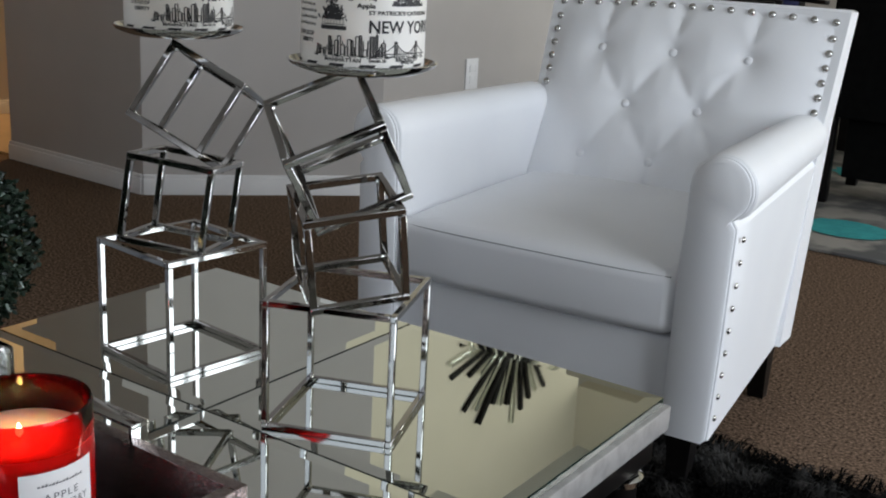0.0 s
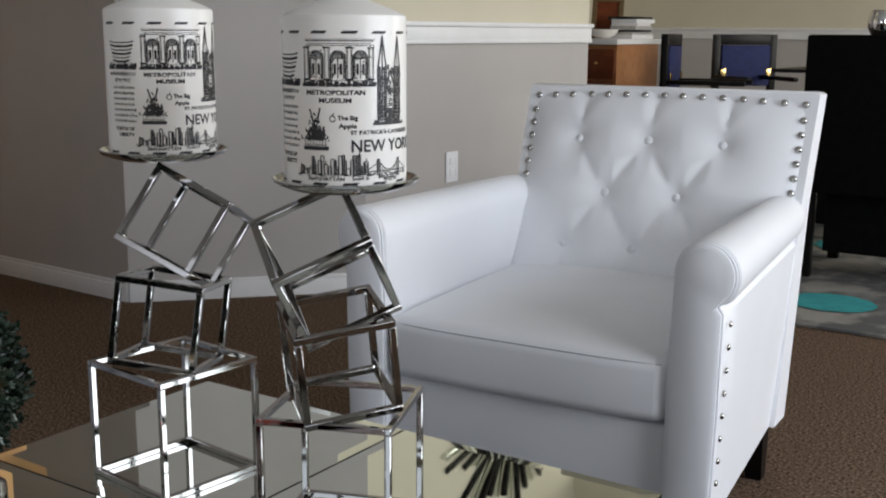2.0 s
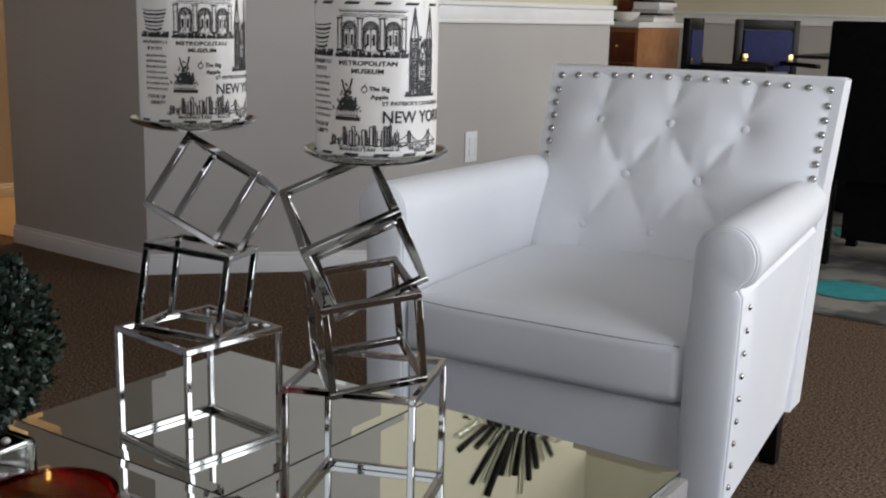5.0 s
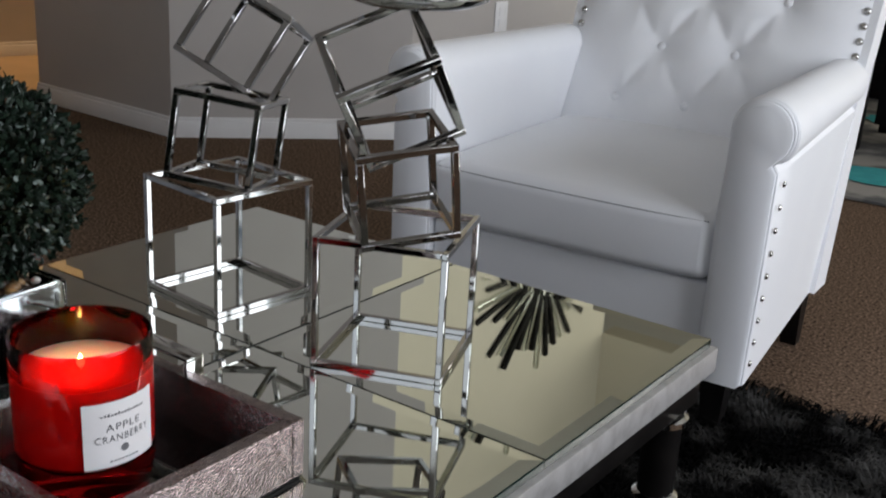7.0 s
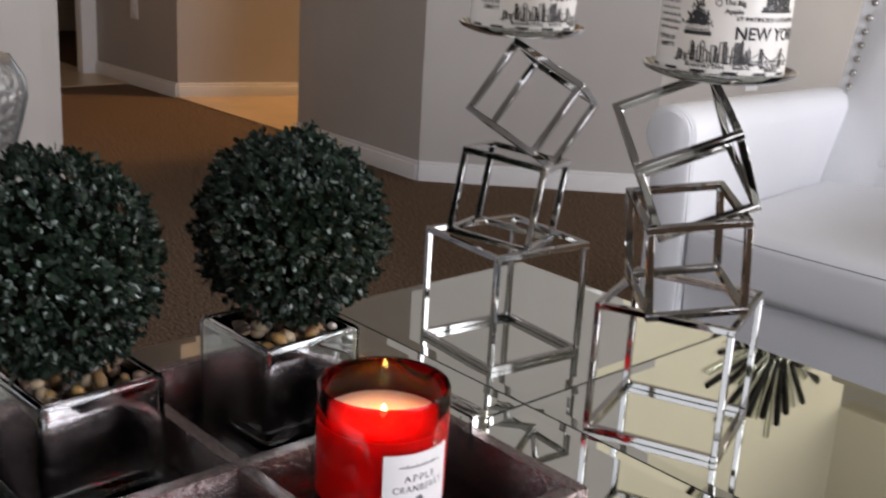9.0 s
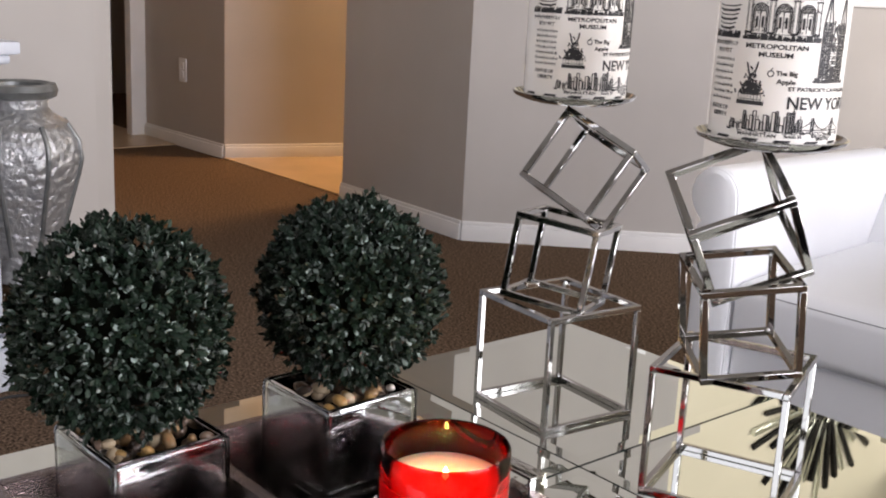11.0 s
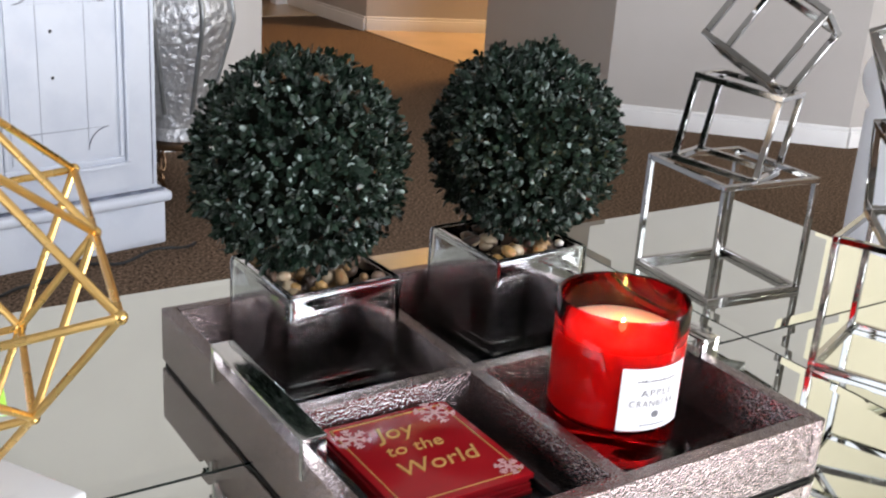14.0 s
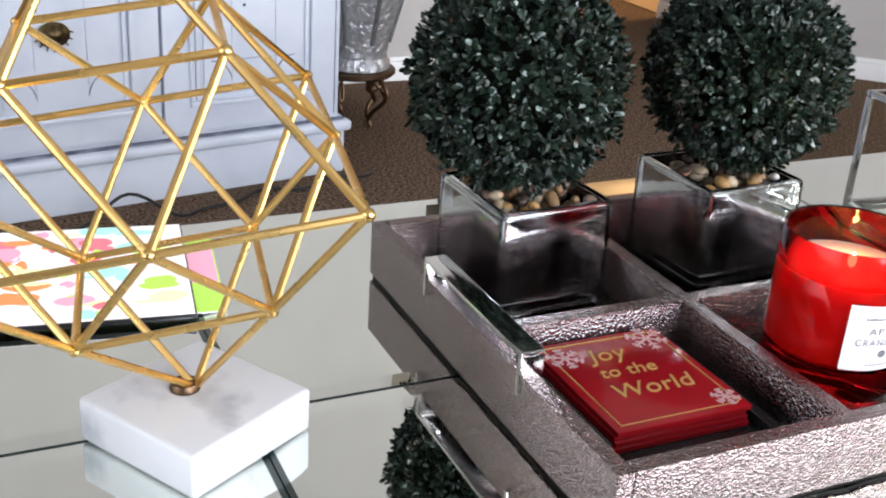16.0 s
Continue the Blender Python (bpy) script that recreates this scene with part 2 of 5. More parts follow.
def skirting(a, b, name="baseboard"):
    a, b = Vector((*a, 0)), Vector((*b, 0))
    d = (b - a)
    m = Matrix.Translation(a) @ Matrix.Rotation(math.atan2(d.y, d.x), 4, 'Z')
    bm = B(0, d.length, -0.014, -0.001, 0.0, 0.056, bevel=0.002)
    box(bm, 0, d.length, -0.010, -0.001, 0.056, 0.070, bevel=0.004)
    return tagged(part(name, bm, "trim", at=m), "white painted baseboard along the carpet", "baseboard", kind="structure")


def rail(a, b):
    a, b = Vector((*a, 0)), Vector((*b, 0))
    d = (b - a)
    m = Matrix.Translation(a) @ Matrix.Rotation(math.atan2(d.y, d.x), 4, 'Z')
    bm = B(0, d.length, -0.016, -0.001, 0.875, 0.925, bevel=0.003)
    box(bm, 0, d.length, -0.030, -0.001, 0.925, 0.943, bevel=0.006)
    box(bm, 0, d.length, -0.022, -0.001, 0.862, 0.876, bevel=0.005)
    return tagged(part("trim", bm, "trim", at=m), "white moulded chair rail", "chair rail", kind="structure")


tagged(part("floor", B(-6.5, 3.5, -3.5, 7.6, -0.1, 0.0), "carpet", smooth=False), "brown cut pile carpet", "carpet floor", kind="structure")
tagged(part("ceiling", B(-6.5, 3.5, -3.5, 7.6, 2.6, 2.7), "ceiling", smooth=False), "white textured ceiling", "ceiling", kind="structure")
HE, WC, WD, WE = (-2.71, 1.54), (-1.93, 1.51), (-1.375, 2.10), (-1.25, 3.55)
wall("wall_hall_end", HE, WC, label="grey painted wall beside the hall")
wall("wall_angled", WC, WD, label="grey painted angled wall")
wall("wall_dining_side", WD, WE, label="painted wall with chair rail, grey below and beige above", split=0.9)
skirting(HE, WC), skirting(WC, WD), skirting(WD, WE)
rail(WD, WE)
wall("wall_header", WE, (3.5, 3.55), z0=2.12, material="wall_upper", label="beige header over the dining room opening")
wall("wall_hall_return", (-2.71, 4.2), HE, label="grey painted hall wall")
wall("wall_dining_back", (-2.9, 7.3), (3.5, 7.3), label="dining room wall with chair rail, beige above", split=0.9)
rail((-2.9, 7.3), (3.5, 7.3)), skirting((-2.9, 7.3), (3.5, 7.3))
wall("wall_dining_left", (-2.9, 3.9), (-2.9, 7.3), label="beige dining room wall", split=0.9)
wall("wall_left", (-2.05, -3.5), (-2.05, 0.24), label="light grey painted wall behind the cabinet")
skirting((-2.05, -3.5), (-2.05, 0.24))
wall("wall_left_end", (-2.05, 0.24), (-2.17, 0.24), thick=0.02, label="end of the grey wall")
HC = (-3.75, 1.58)
wall("wall_hall_brown", (-4.55, 1.56), HC, thick=0.1, label="shaded hall wall")
wall("wall_hall_lit", HC, (-3.05, 3.6), thick=0.1, label="warmly lit hall wall")
skirting((-4.55, 1.56), HC), skirting(HC, (-3.05, 3.6))
wall("wall_hall_far", (-6.4, 0.3), (-6.4, 4.5), label="dim far hall wall")
wall("wall_hall_left", (-2.17, 0.24), (-6.4, 0.24), thick=-0.1, label="hall wall")
wall("wall_hall_back", (-6.4, 4.2), (-2.71, 4.2), label="hall wall")
tagged(part("floor_tile", B(-4.3, -2.70, 1.57, 4.2, 0.001, 0.006, m=None), "tile", smooth=False), "warm tan tile floor of the hall", "tile floor", kind="structure")
tagged(part("floor_tile", B(-6.4, -4.2, 0.3, 1.55, 0.001, 0.006), "tile", smooth=False), "tan tile floor at the hall door", "tile floor", kind="structure")
tagged(part("trim", B(-4.62, -4.552, 1.48, 1.66, 0.0, 2.1, bevel=0.004), "trim"), "white painted door casing", "door casing", kind="structure")
# the walls behind the viewer, with window openings
bm = B(-2.05, -0.4, -3.6, -3.5, 0, 2.6)
box(bm, 2.2, 3.5, -3.6, -3.5, 0, 2.6), box(bm, -0.4, 2.2, -3.6, -3.5, 0, 0.5), box(bm, -0.4, 2.2, -3.6, -3.5, 2.4, 2.6)
tagged(part("wall_south", bm, "wall", smooth=False), "unseen grey painted wall with a wide opening", "wall", kind="structure")
bm = B(3.5, 3.6, -3.5, -0.6, 0, 2.6)
box(bm, 3.5, 3.6, 2.0, 3.8, 0, 2.6), box(bm, 3.5, 3.6, 6.0, 7.4, 0, 2.6)
for y0, y1 in ((-0.6, 2.0), (3.8, 6.0)):
    box(bm, 3.5, 3.6, y0, y1, 0, 0.5), box(bm, 3.5, 3.6, y0, y1, 2.4, 2.6)
tagged(part("wall_east", bm, "wall", smooth=False), "grey painted wall with two windows", "wall", kind="structure")

# ---- the mirrored coffee table ----
Z = 0.4825
TX, TY, PAN = 0.60, -1.212, 0.3


def coffee_table():
    t = thing("coffee_table", pose(0, 0, 0), "mirrored coffee table with silver edge and round black legs", "coffee table")
    bm = B(-0.006, TX + 0.006, TY - 0.006, 0.006, Z - 0.034, Z - 0.009, bevel=0.003)
    part("edge_frame", bm, "silver_wood", t, "silver leaf wooden edge")
    part("apron", B(0.004, TX - 0.004, TY + 0.004, -0.004, Z - 0.066, Z - 0.0345, bevel=0.002), "black_wood", t, "black wooden apron")
    part("lower_shelf_rail", B(0.05, TX - 0.05, TY + 0.05, -0.05, Z - 0.072, Z - 0.0665), "black_wood", t)
    for i in range(2):
        for j in range(4):
            x0, x1, y1, y0 = i * PAN, (i + 1) * PAN, -j * 0.303, -(j + 1) * 0.303
            w, dz = 0.014, 0.0007
            ga, gb, gc, gd = (0.0016 if i else 0.0004), (0.0004 if i else 0.0016), (0.0012, 0.0004, 0.0042, 0.0004)[j], (0.0004, 0.0012, 0.0004, 0.0042)[j]
            bm = bmesh.new()
            lo = [bm.verts.new(p) for p in ((x0 + ga, y0 + gc, Z - dz), (x1 - gb, y0 + gc, Z - dz), (x1 - gb, y1 - gd, Z - dz), (x0 + ga, y1 - gd, Z - dz))]
            hi = [bm.verts.new(p) for p in ((x0 + w, y0 + w, Z), (x1 - w, y0 + w, Z), (x1 - w, y1 - w, Z), (x0 + w, y1 - w, Z))]
            bm.faces.new(hi)
            for k in range(4):
                bm.faces.new((lo[k], lo[(k + 1) % 4], hi[(k + 1) % 4], hi[k]))
            part("mirror_panel", bm, "mirror", t, "bevelled mirror panel", smooth=False)
            part("glass_edge", B(x0 + 0.0005, x1 - 0.0005, y0 + 0.0005, y1 - 0.0005, Z - 0.0088, Z - dz - 0.0002), "glass_edge", t, smooth=False)
    for x in (0.026, TX - 0.026):
        for y in (-0.028, TY + 0.028):
            lg = part("leg", lathe(bmesh.new(), ((0.014, 0.0), (0.0165, 0.01), (0.017, 0.2), (0.0185, Z - 0.0665)), 20, pose(x, y, 0)), "black_wood", t, "round black wooden leg")
            for z, r in ((Z - 0.080, 0.0235), (Z - 0.165, 0.0225), (0.05, 0.020)):
                part("ring", lathe(bmesh.new(), ((r - 0.006, z - 0.007), (r, z - 0.003), (r, z + 0.003), (r - 0.006, z + 0.007)), 20, pose(x, y, 0)), "chrome", lg, "polished ring on the leg")


coffee_table()


# ---- candle stands of stacked open cubes ----
def open_cube(name, parent, m, size, w):
    """An open cube of twelve square bars, outer size given; its bottom front bar carries the rest."""
    h, e = size / 2 - w / 2, w / 2
    cube = None
    for a in (-h, h):
        for b in (-h, h):
            for q in ((-h - e, h + e, a - e, a + e, b - e, b + e), (a - e, a + e, -h + e, h - e, b - e, b + e), (a - e, a + e, b - e, b + e, -h + e, h - e)):
                bm = B(*q, bevel=0.0007, segments=1)
                if cube is None:
                    cube = part(name, bm, "nickel", parent, at=m)
                else:
                    part("bar", bm, "nickel", cube)
    # beads of solder in the inner corners
    for k, (a, b, d) in enumerate(((1, 1, -1), (-1, 1, 1), (1, -1, 1), (-1, -1, -1), (1, 1, 1), (-1, -1, 1))):
        g = h - e * 0.9
        r = 0.0019 + 0.0006 * (k % 3)
        part("solder_bead", lathe(bmesh.new(), ((0.0004, -r), (r * 0.7, -r * 0.7), (r, 0), (r * 0.7, r * 0.7), (0.0004, r)), 8, pose(a * g, b * g, d * g)), "chrome", cube)
    return cube


def rotvec(x, y, z):
    v = Vector((x, y, z))
    return Matrix.Rotation(v.length, 4, v.normalized())


def candle_stand(base, turn, second, third, plate, label):
    s = thing("candle_stand", pose(*base, Z), label, "candle stand", "pair of candle stands")
    inv = pose(*base, Z).inverted()
    open_cube("base_cube", s, pose(0, 0, 0.0575, 0, 0, turn), 0.115, 0.0056)
    for p in (second, third):
        open_cube("tilted_cube", s, inv @ Matrix.Translation(p[:3]) @ rotvec(*p[3:6]), p[6] + 0.003, 0.0060)
    pr = ((0.004, -0.004), (0.02, -0.003), (0.045, -0.001), (0.0575, 0.004), (0.060, 0.0075), (0.058, 0.008), (0.054, 0.004), (0.02, 0.0025), (0.002, 0.0025))
    part("plate", lathe(bmesh.new(), pr, 48, inv @ Matrix.Translation(plate)), "chrome", s, "round polished drip plate")
    return s


PLATE_A, PLATE_B = Vector((0.177, -0.215, Z + 0.310)), Vector((0.411, -0.2355, Z + 0.3035))
candle_stand((0.183, -0.220), -51 - 45, (0.1768, -0.2145, 0.6347, -0.1162, 0.0914, 0.4489, 0.0824),
             (0.1869, -0.2005, 0.7232, -0.4584, 0.3684, 0.3869, 0.0784), PLATE_A, "polished metal candle stand of three stacked open cubes")
candle_stand((0.397, -0.225), -23.6 - 45, (0.4033, -0.2378, 0.6424, 0.1929, -0.0500, 0.8932, 0.0801),
             (0.4020, -0.2515, 0.7217, 0.6326, -0.1990, 0.8349, 0.0805), PLATE_B, "polished metal candle stand of three leaning open cubes")


def pillar_candle(at, spin, name="pillar_candle"):
    c = thing("pillar_candle", Matrix.Translation(at) @ pose(0, 0, 0, 0, 0, spin) @ Matrix.Diagonal((0.972, 0.972, 0.945, 1)), "ivory pillar candle printed with black city sketches", "candle", "pair of pillar candles")
    R = 0.0505
    pr = [(0.047, 0.0), (0.0498, 0.001), (R, 0.004), (R, 0.06), (R, 0.1375), (0.0497, 0.1402), (0.042, 0.1442), (0.020, 0.1530), (0.007, 0.1562), (0.002, 0.1564)]
    part("wax_body", lathe(bmesh.new(), pr, 64), "wax", c)
    part("wick", B(-0.0060, 0.0060, -0.0030, 0.0030, 0.1555, 0.1600, bevel=0.0012), "wax", c, "short waxed wick")
    Q = R + 0.0003

    def wrap(me):
        for v in me.vertices:
            a = v.co.x / R
            r = Q + v.co.z
            v.co = (r * math.cos(a), r * math.sin(a), v.co.y)

    def ink(name, bm, material="ink"):
        bmesh.ops.subdivide_edges(bm, edges=[e for e in bm.edges if abs(e.verts[0].co.x - e.verts[1].co.x) > 0.004], cuts=4)
        me = bpy.data.meshes.new(name)
        bm.to_mesh(me)
        bm.free()
        wrap(me)
        me.materials.append(M[material])
        o = new(name, me)
        o.parent = c
        return o

    def quad(bm, x0, x1, y0, y1, skew=0.0):
        vs = [bm.verts.new(p) for p in ((x0, y0, 0), (x1, y0, 0), (x1 + skew, y1, 0), (x0 + skew, y1, 0))]
        bm.faces.new(vs)

    def stroke(bm, pts, w=0.0005):
        for (ax, ay), (bx, by) in zip(pts, pts[1:]):
            d = Vector((bx - ax, by - ay))
            if d.length < 1e-6:
                continue
            n = Vector((-d.y, d.x)).normalized() * w * 0.85
            bm.faces.new([bm.verts.new((px, py, 0)) for px, py in ((ax - n.x, ay - n.y), (bx - n.x, by - n.y), (bx + n.x, by + n.y), (ax + n.x, ay + n.y))])

    def text(s, x, y, size, w=None):
        cu = bpy.data.curves.new("lettering", 'FONT')
        cu.body, cu.size, cu.align_x, cu.resolution_u, cu.offset = s, size, 'LEFT', 3, 0.00006 + size * 0.016
        tmp = bpy.data.objects.new("lettering", cu)
        me = bpy.data.meshes.new_from_object(tmp)
        bpy.data.objects.remove(tmp)
        me.materials.clear()
        me.materials.append(M["ink"])
        if w:
            top = max((v.co.x for v in me.vertices), default=1)
            for v in me.vertices:
                v.co.x *= w / top
        for v in me.vertices:
            v.co.x += x
            v.co.y += y
        wrap(me)
        o = new("lettering", me)
        o.parent = c

    rnd = random.Random(5)
    # dashed borders
    n = 13
    for y in (0.0045, 0.1255):
        bm = bmesh.new()
        quad(bm, -math.pi * R, math.pi * R, y + 0.0022, y + 0.0026)
        quad(bm, -math.pi * R, math.pi * R, y - 0.0004, y)
        for i in range(n):
            x0 = -math.pi * R + i * 2 * math.pi * R / n
            quad(bm, x0, x0 + math.pi * R / n, y, y + 0.0022, 0.002)
        ink("border", bm)
    for rep in (0, 1):
        X = rep * math.pi * R - 0.008

        def S(bm, x0, x1, y0, y1, **k):
            quad(bm, X + x0, X + x1, y0, y1, **k)

        def L(bm, pts, w=0.0005):
            stroke(bm, [(X + x, y) for x, y in pts], w)
        # museum front with columns and arches
        bm = bmesh.new()
        S(bm, -0.033, 0.022, 0.1195, 0.1203), S(bm, -0.034, 0.023, 0.116, 0.1166), S(bm, -0.031, 0.020, 0.1175, 0.1181)
        S(bm, -0.036, 0.024, 0.0850, 0.0862), S(bm, -0.034, 0.022, 0.0885, 0.0890)
        for x in (-0.0325, -0.0150, 0.0025, 0.0200):
            for d in (-0.0022, 0.0012):
                S(bm, x + d, x + d + 0.0004, 0.0905, 0.115), S(bm, x + d + 0.0008, x + d + 0.0012, 0.0905, 0.115)
            S(bm, x - 0.0030, x + 0.0030, 0.1140, 0.1152), S(bm, x - 0.0030, x + 0.0030, 0.0890, 0.0904)
        for x in (-0.02375, -0.00625, 0.01125):
            for r, w in ((0.0056, 0.0006), (0.0044, 0.0004)):
                L(bm, [(x - r, 0.0900)] + [(x + r * math.cos(math.pi - math.pi * k / 10), 0.1065 + r * math.sin(math.pi - math.pi * k / 10)) for k in range(11)] + [(x + r, 0.0900)], w)
            for k in range(9):
                u = -0.0036 + k * 0.0009
                L(bm, [(x + u, 0.1072), (x + u, 0.1072 + math.sqrt(0.0040 ** 2 - u * u) * 0.9)], 0.0003)
            L(bm, [(x - 0.0040, 0.1064), (x + 0.0040, 0.1064)], 0.0006), L(bm, [(x, 0.0905), (x, 0.1064)], 0.0004)
            S(bm, x - 0.0032, x - 0.0014, 0.0935, 0.1020), S(bm, x + 0.0014, x + 0.0032, 0.0935, 0.1020)
        for i in range(110):
            x = rnd.uniform(-0.036, 0.024)
            L(bm, [(x, 0.084), (x + rnd.uniform(-0.001, 0.001), 0.084 + rnd.uniform(0.001, 0.0055))], 0.0009)
        for i in range(60):
            x, y = rnd.uniform(-0.032, 0.021), rnd.uniform(0.090, 0.117)
            L(bm, [(x, y), (x + rnd.uniform(-0.0015, 0.0015), y + rnd.uniform(-0.002, 0.002))], 0.0005)
        for i in range(24):
            x = -0.033 + i * 0.0024
            S(bm, x, x + 0.0008, 0.1205, 0.1217)
        ink("museum_sketch", bm)
        # cathedral with two spires
        bm = bmesh.new()
        for cx in (0.030, 0.047):
            L(bm, [(cx - 0.004, 0.055), (cx - 0.004, 0.098), (cx, 0.124), (cx + 0.004, 0.098), (cx + 0.004, 0.055)], 0.0008)
            for i in range(16):
                y = 0.057 + i * 0.0027
                L(bm, [(cx - 0.004, y), (cx + 0.004, y + rnd.uniform(-0.0005, 0.0005))], rnd.uniform(0.0003, 0.0007))
            for d in (-0.0022, 0, 0.0022):
                L(bm, [(cx + d, 0.057), (cx + d, 0.1)], 0.0008)
            L(bm, [(cx, 0.1), (cx, 0.122)], 0.0006)
        L(bm, [(0.034, 0.055), (0.034, 0.084), (0.0385, 0.096), (0.043, 0.084), (0.043, 0.055)], 0.0008)
        for i in range(14):
            L(bm, [(0.0345, 0.058 + i * 0.002), (0.0425, 0.058 + i * 0.002)], 0.0004)
        for r in (0.0012, 0.0026):
            L(bm, [(0.0385 + r * math.cos(a * 0.52), 0.08 + r * math.sin(a * 0.52)) for a in range(13)], 0.0006)
        for i in range(150):
            x, y = rnd.uniform(0.0255, 0.052), rnd.uniform(0.056, 0.098)
            L(bm, [(x, y), (x + rnd.uniform(-0.001, 0.001), y + rnd.uniform(0.001, 0.004))], 0.0007)
        S(bm, 0.036, 0.041, 0.055, 0.066)
        for i in range(90):
            x = rnd.uniform(0.022, 0.056)
            L(bm, [(x, 0.053), (x + rnd.uniform(-0.001, 0.001), 0.053 + rnd.uniform(0.001, 0.004))], 0.0009)
        ink("cathedral_sketch", bm)
        # monument: a dense dark heap on a plinth
        bm = bmesh.new()
        S(bm, -0.036, -0.014, 0.033, 0.0362), S(bm, -0.034, -0.016, 0.037, 0.0376)
        for i in range(8):
            S(bm, -0.035 + i * 0.0026, -0.0345 + i * 0.0026, 0.0362, 0.0415)
        for i in range(300):
            x = rnd.gauss(-0.025, 0.0042)
            y = 0.041 + abs(rnd.gauss(0, 0.0085)) * max(0, 1 - abs(x + 0.025) / 0.013)
            L(bm, [(x, y), (x + rnd.uniform(-0.002, 0.002), y + rnd.uniform(-0.001, 0.003))], 0.0008)
        L(bm, [(-0.027, 0.056), (-0.03, 0.066)], 0.0008), L(bm, [(-0.023, 0.058), (-0.021, 0.067)], 0.0008)
        ink("monument_sketch", bm)
        # skyline and bridge
        bm = bmesh.new()
        x = -0.040
        while x < 0.014:
            w, h = rnd.uniform(0.0012, 0.0032), rnd.uniform(0.005, 0.0175) * (1 if x > -0.03 else 0.5)
            L(bm, [(x, 0.013), (x, 0.013 + h), (x + w, 0.013 + h), (x + w, 0.013)], 0.0005)
            if rnd.random() < 0.33:
                for k in range(int(h / 0.0011)):
                    L(bm, [(x, 0.0135 + k * 0.0011), (x + w, 0.0135 + k * 0.0011)], 0.0004)
            if rnd.random() < 0.2:
                L(bm, [(x + w / 2, 0.013 + h), (x + w / 2, 0.016 + h)], 0.0004)
            x += w * rnd.uniform(0.7, 1.3)
        for i in range(120):
            x, y = rnd.uniform(-0.044, 0.058), rnd.uniform(0.0118, 0.0142)
            L(bm, [(x, y), (x + rnd.uniform(0.001, 0.004), y + rnd.uniform(-0.0003, 0.0003))], 0.0003)
        L(bm, [(-0.042, 0.0128), (0.060, 0.0128)], 0.0006)
        L(bm, [(0.014, 0.0155), (0.062, 0.0155)], 0.0005)
        for tx in (0.026, 0.048):
            for d in (-0.001, 0.001):
                L(bm, [(tx + d, 0.0125), (tx + d, 0.025)], 0.0006)
            L(bm, [(tx - 0.001, 0.025), (tx + 0.001, 0.025)], 0.0007)
        for k in range(12):
            u0, u1 = k / 12, (k + 1) / 12
            L(bm, [(0.026 + 0.022 * u0, 0.0165 + 0.0085 * (2 * u0 - 1) ** 2), (0.026 + 0.022 * u1, 0.0165 + 0.0085 * (2 * u1 - 1) ** 2)], 0.0004)
            L(bm, [(0.026 - 0.012 * u0, 0.025 - 0.009 * u0 ** 0.6), (0.026 - 0.012 * u1, 0.025 - 0.009 * u1 ** 0.6)], 0.0004)
            L(bm, [(0.048 + 0.012 * u0, 0.025 - 0.009 * u0 ** 0.6), (0.048 + 0.012 * u1, 0.025 - 0.009 * u1 ** 0.6)], 0.0004)
            L(bm, [(0.026 + 0.022 * u0, 0.0155), (0.026 + 0.022 * u0, 0.0165 + 0.0085 * (2 * u0 - 1) ** 2)], 0.00025)
        ink("skyline_sketch", bm)
        # round museum, sketched lines on the far side of the front
        bm = bmesh.new()
        for k in range(7):
            y = 0.089 + k * 0.0035
            w = 0.009 + k * 0.001
            L(bm, [(-0.056 - w, y), (-0.056 - w / 2, y - 0.0014), (-0.056 + w / 2, y - 0.0014), (-0.056 + w, y)], 0.0011 if k % 2 else 0.0006)
        for i in range(90):
            x = rnd.uniform(-0.074, -0.04)
            L(bm, [(x, 0.084), (x + 0.0006, 0.084 + rnd.uniform(0.001, 0.006))], 0.0008)
        ink("round_museum_sketch", bm)
        bm = bmesh.new()
        L(bm, [(-0.011 + 0.0022 * math.cos(a * 0.55), 0.0585 + 0.0024 * math.sin(a * 0.55)) for a in range(12)], 0.0005)
        L(bm, [(-0.011, 0.061), (-0.010, 0.063)], 0.0005)
        ink("apple_sketch", bm)
        # lines of small writing too fine to read
        bm = bmesh.new()
        for k in range(7):
            y = 0.066 - k * 0.0052
            x = -0.067
            while x < -0.042:
                w = rnd.uniform(0.001, 0.003)
                for j in range(max(2, int(w / 0.0008))):
                    S(bm, x + j * 0.0008, x + j * 0.0008 + 0.00045, y + rnd.uniform(-0.0003, 0.0002), y + rnd.uniform(0.0016, 0.0026))
                S(bm, x, x + w, y + 0.0006, y + 0.0011)
                x += w + rnd.uniform(0.0006, 0.0011)
        for x0, x1, y in ((-0.072, -0.040, 0.0780), (-0.064, -0.047, 0.0722)):
            x = x0
            while x < x1:
                S(bm, x, x + 0.0007, y, y + 0.0034), S(bm, x + 0.0007, x + 0.0017, y + rnd.choice((0.0, 0.0013, 0.0026)), y + rnd.choice((0.0007, 0.0020, 0.0034)))
                x += 0.0027
        tagged(ink("fine_print", bm), "rows of fine black print", kind="stuff")
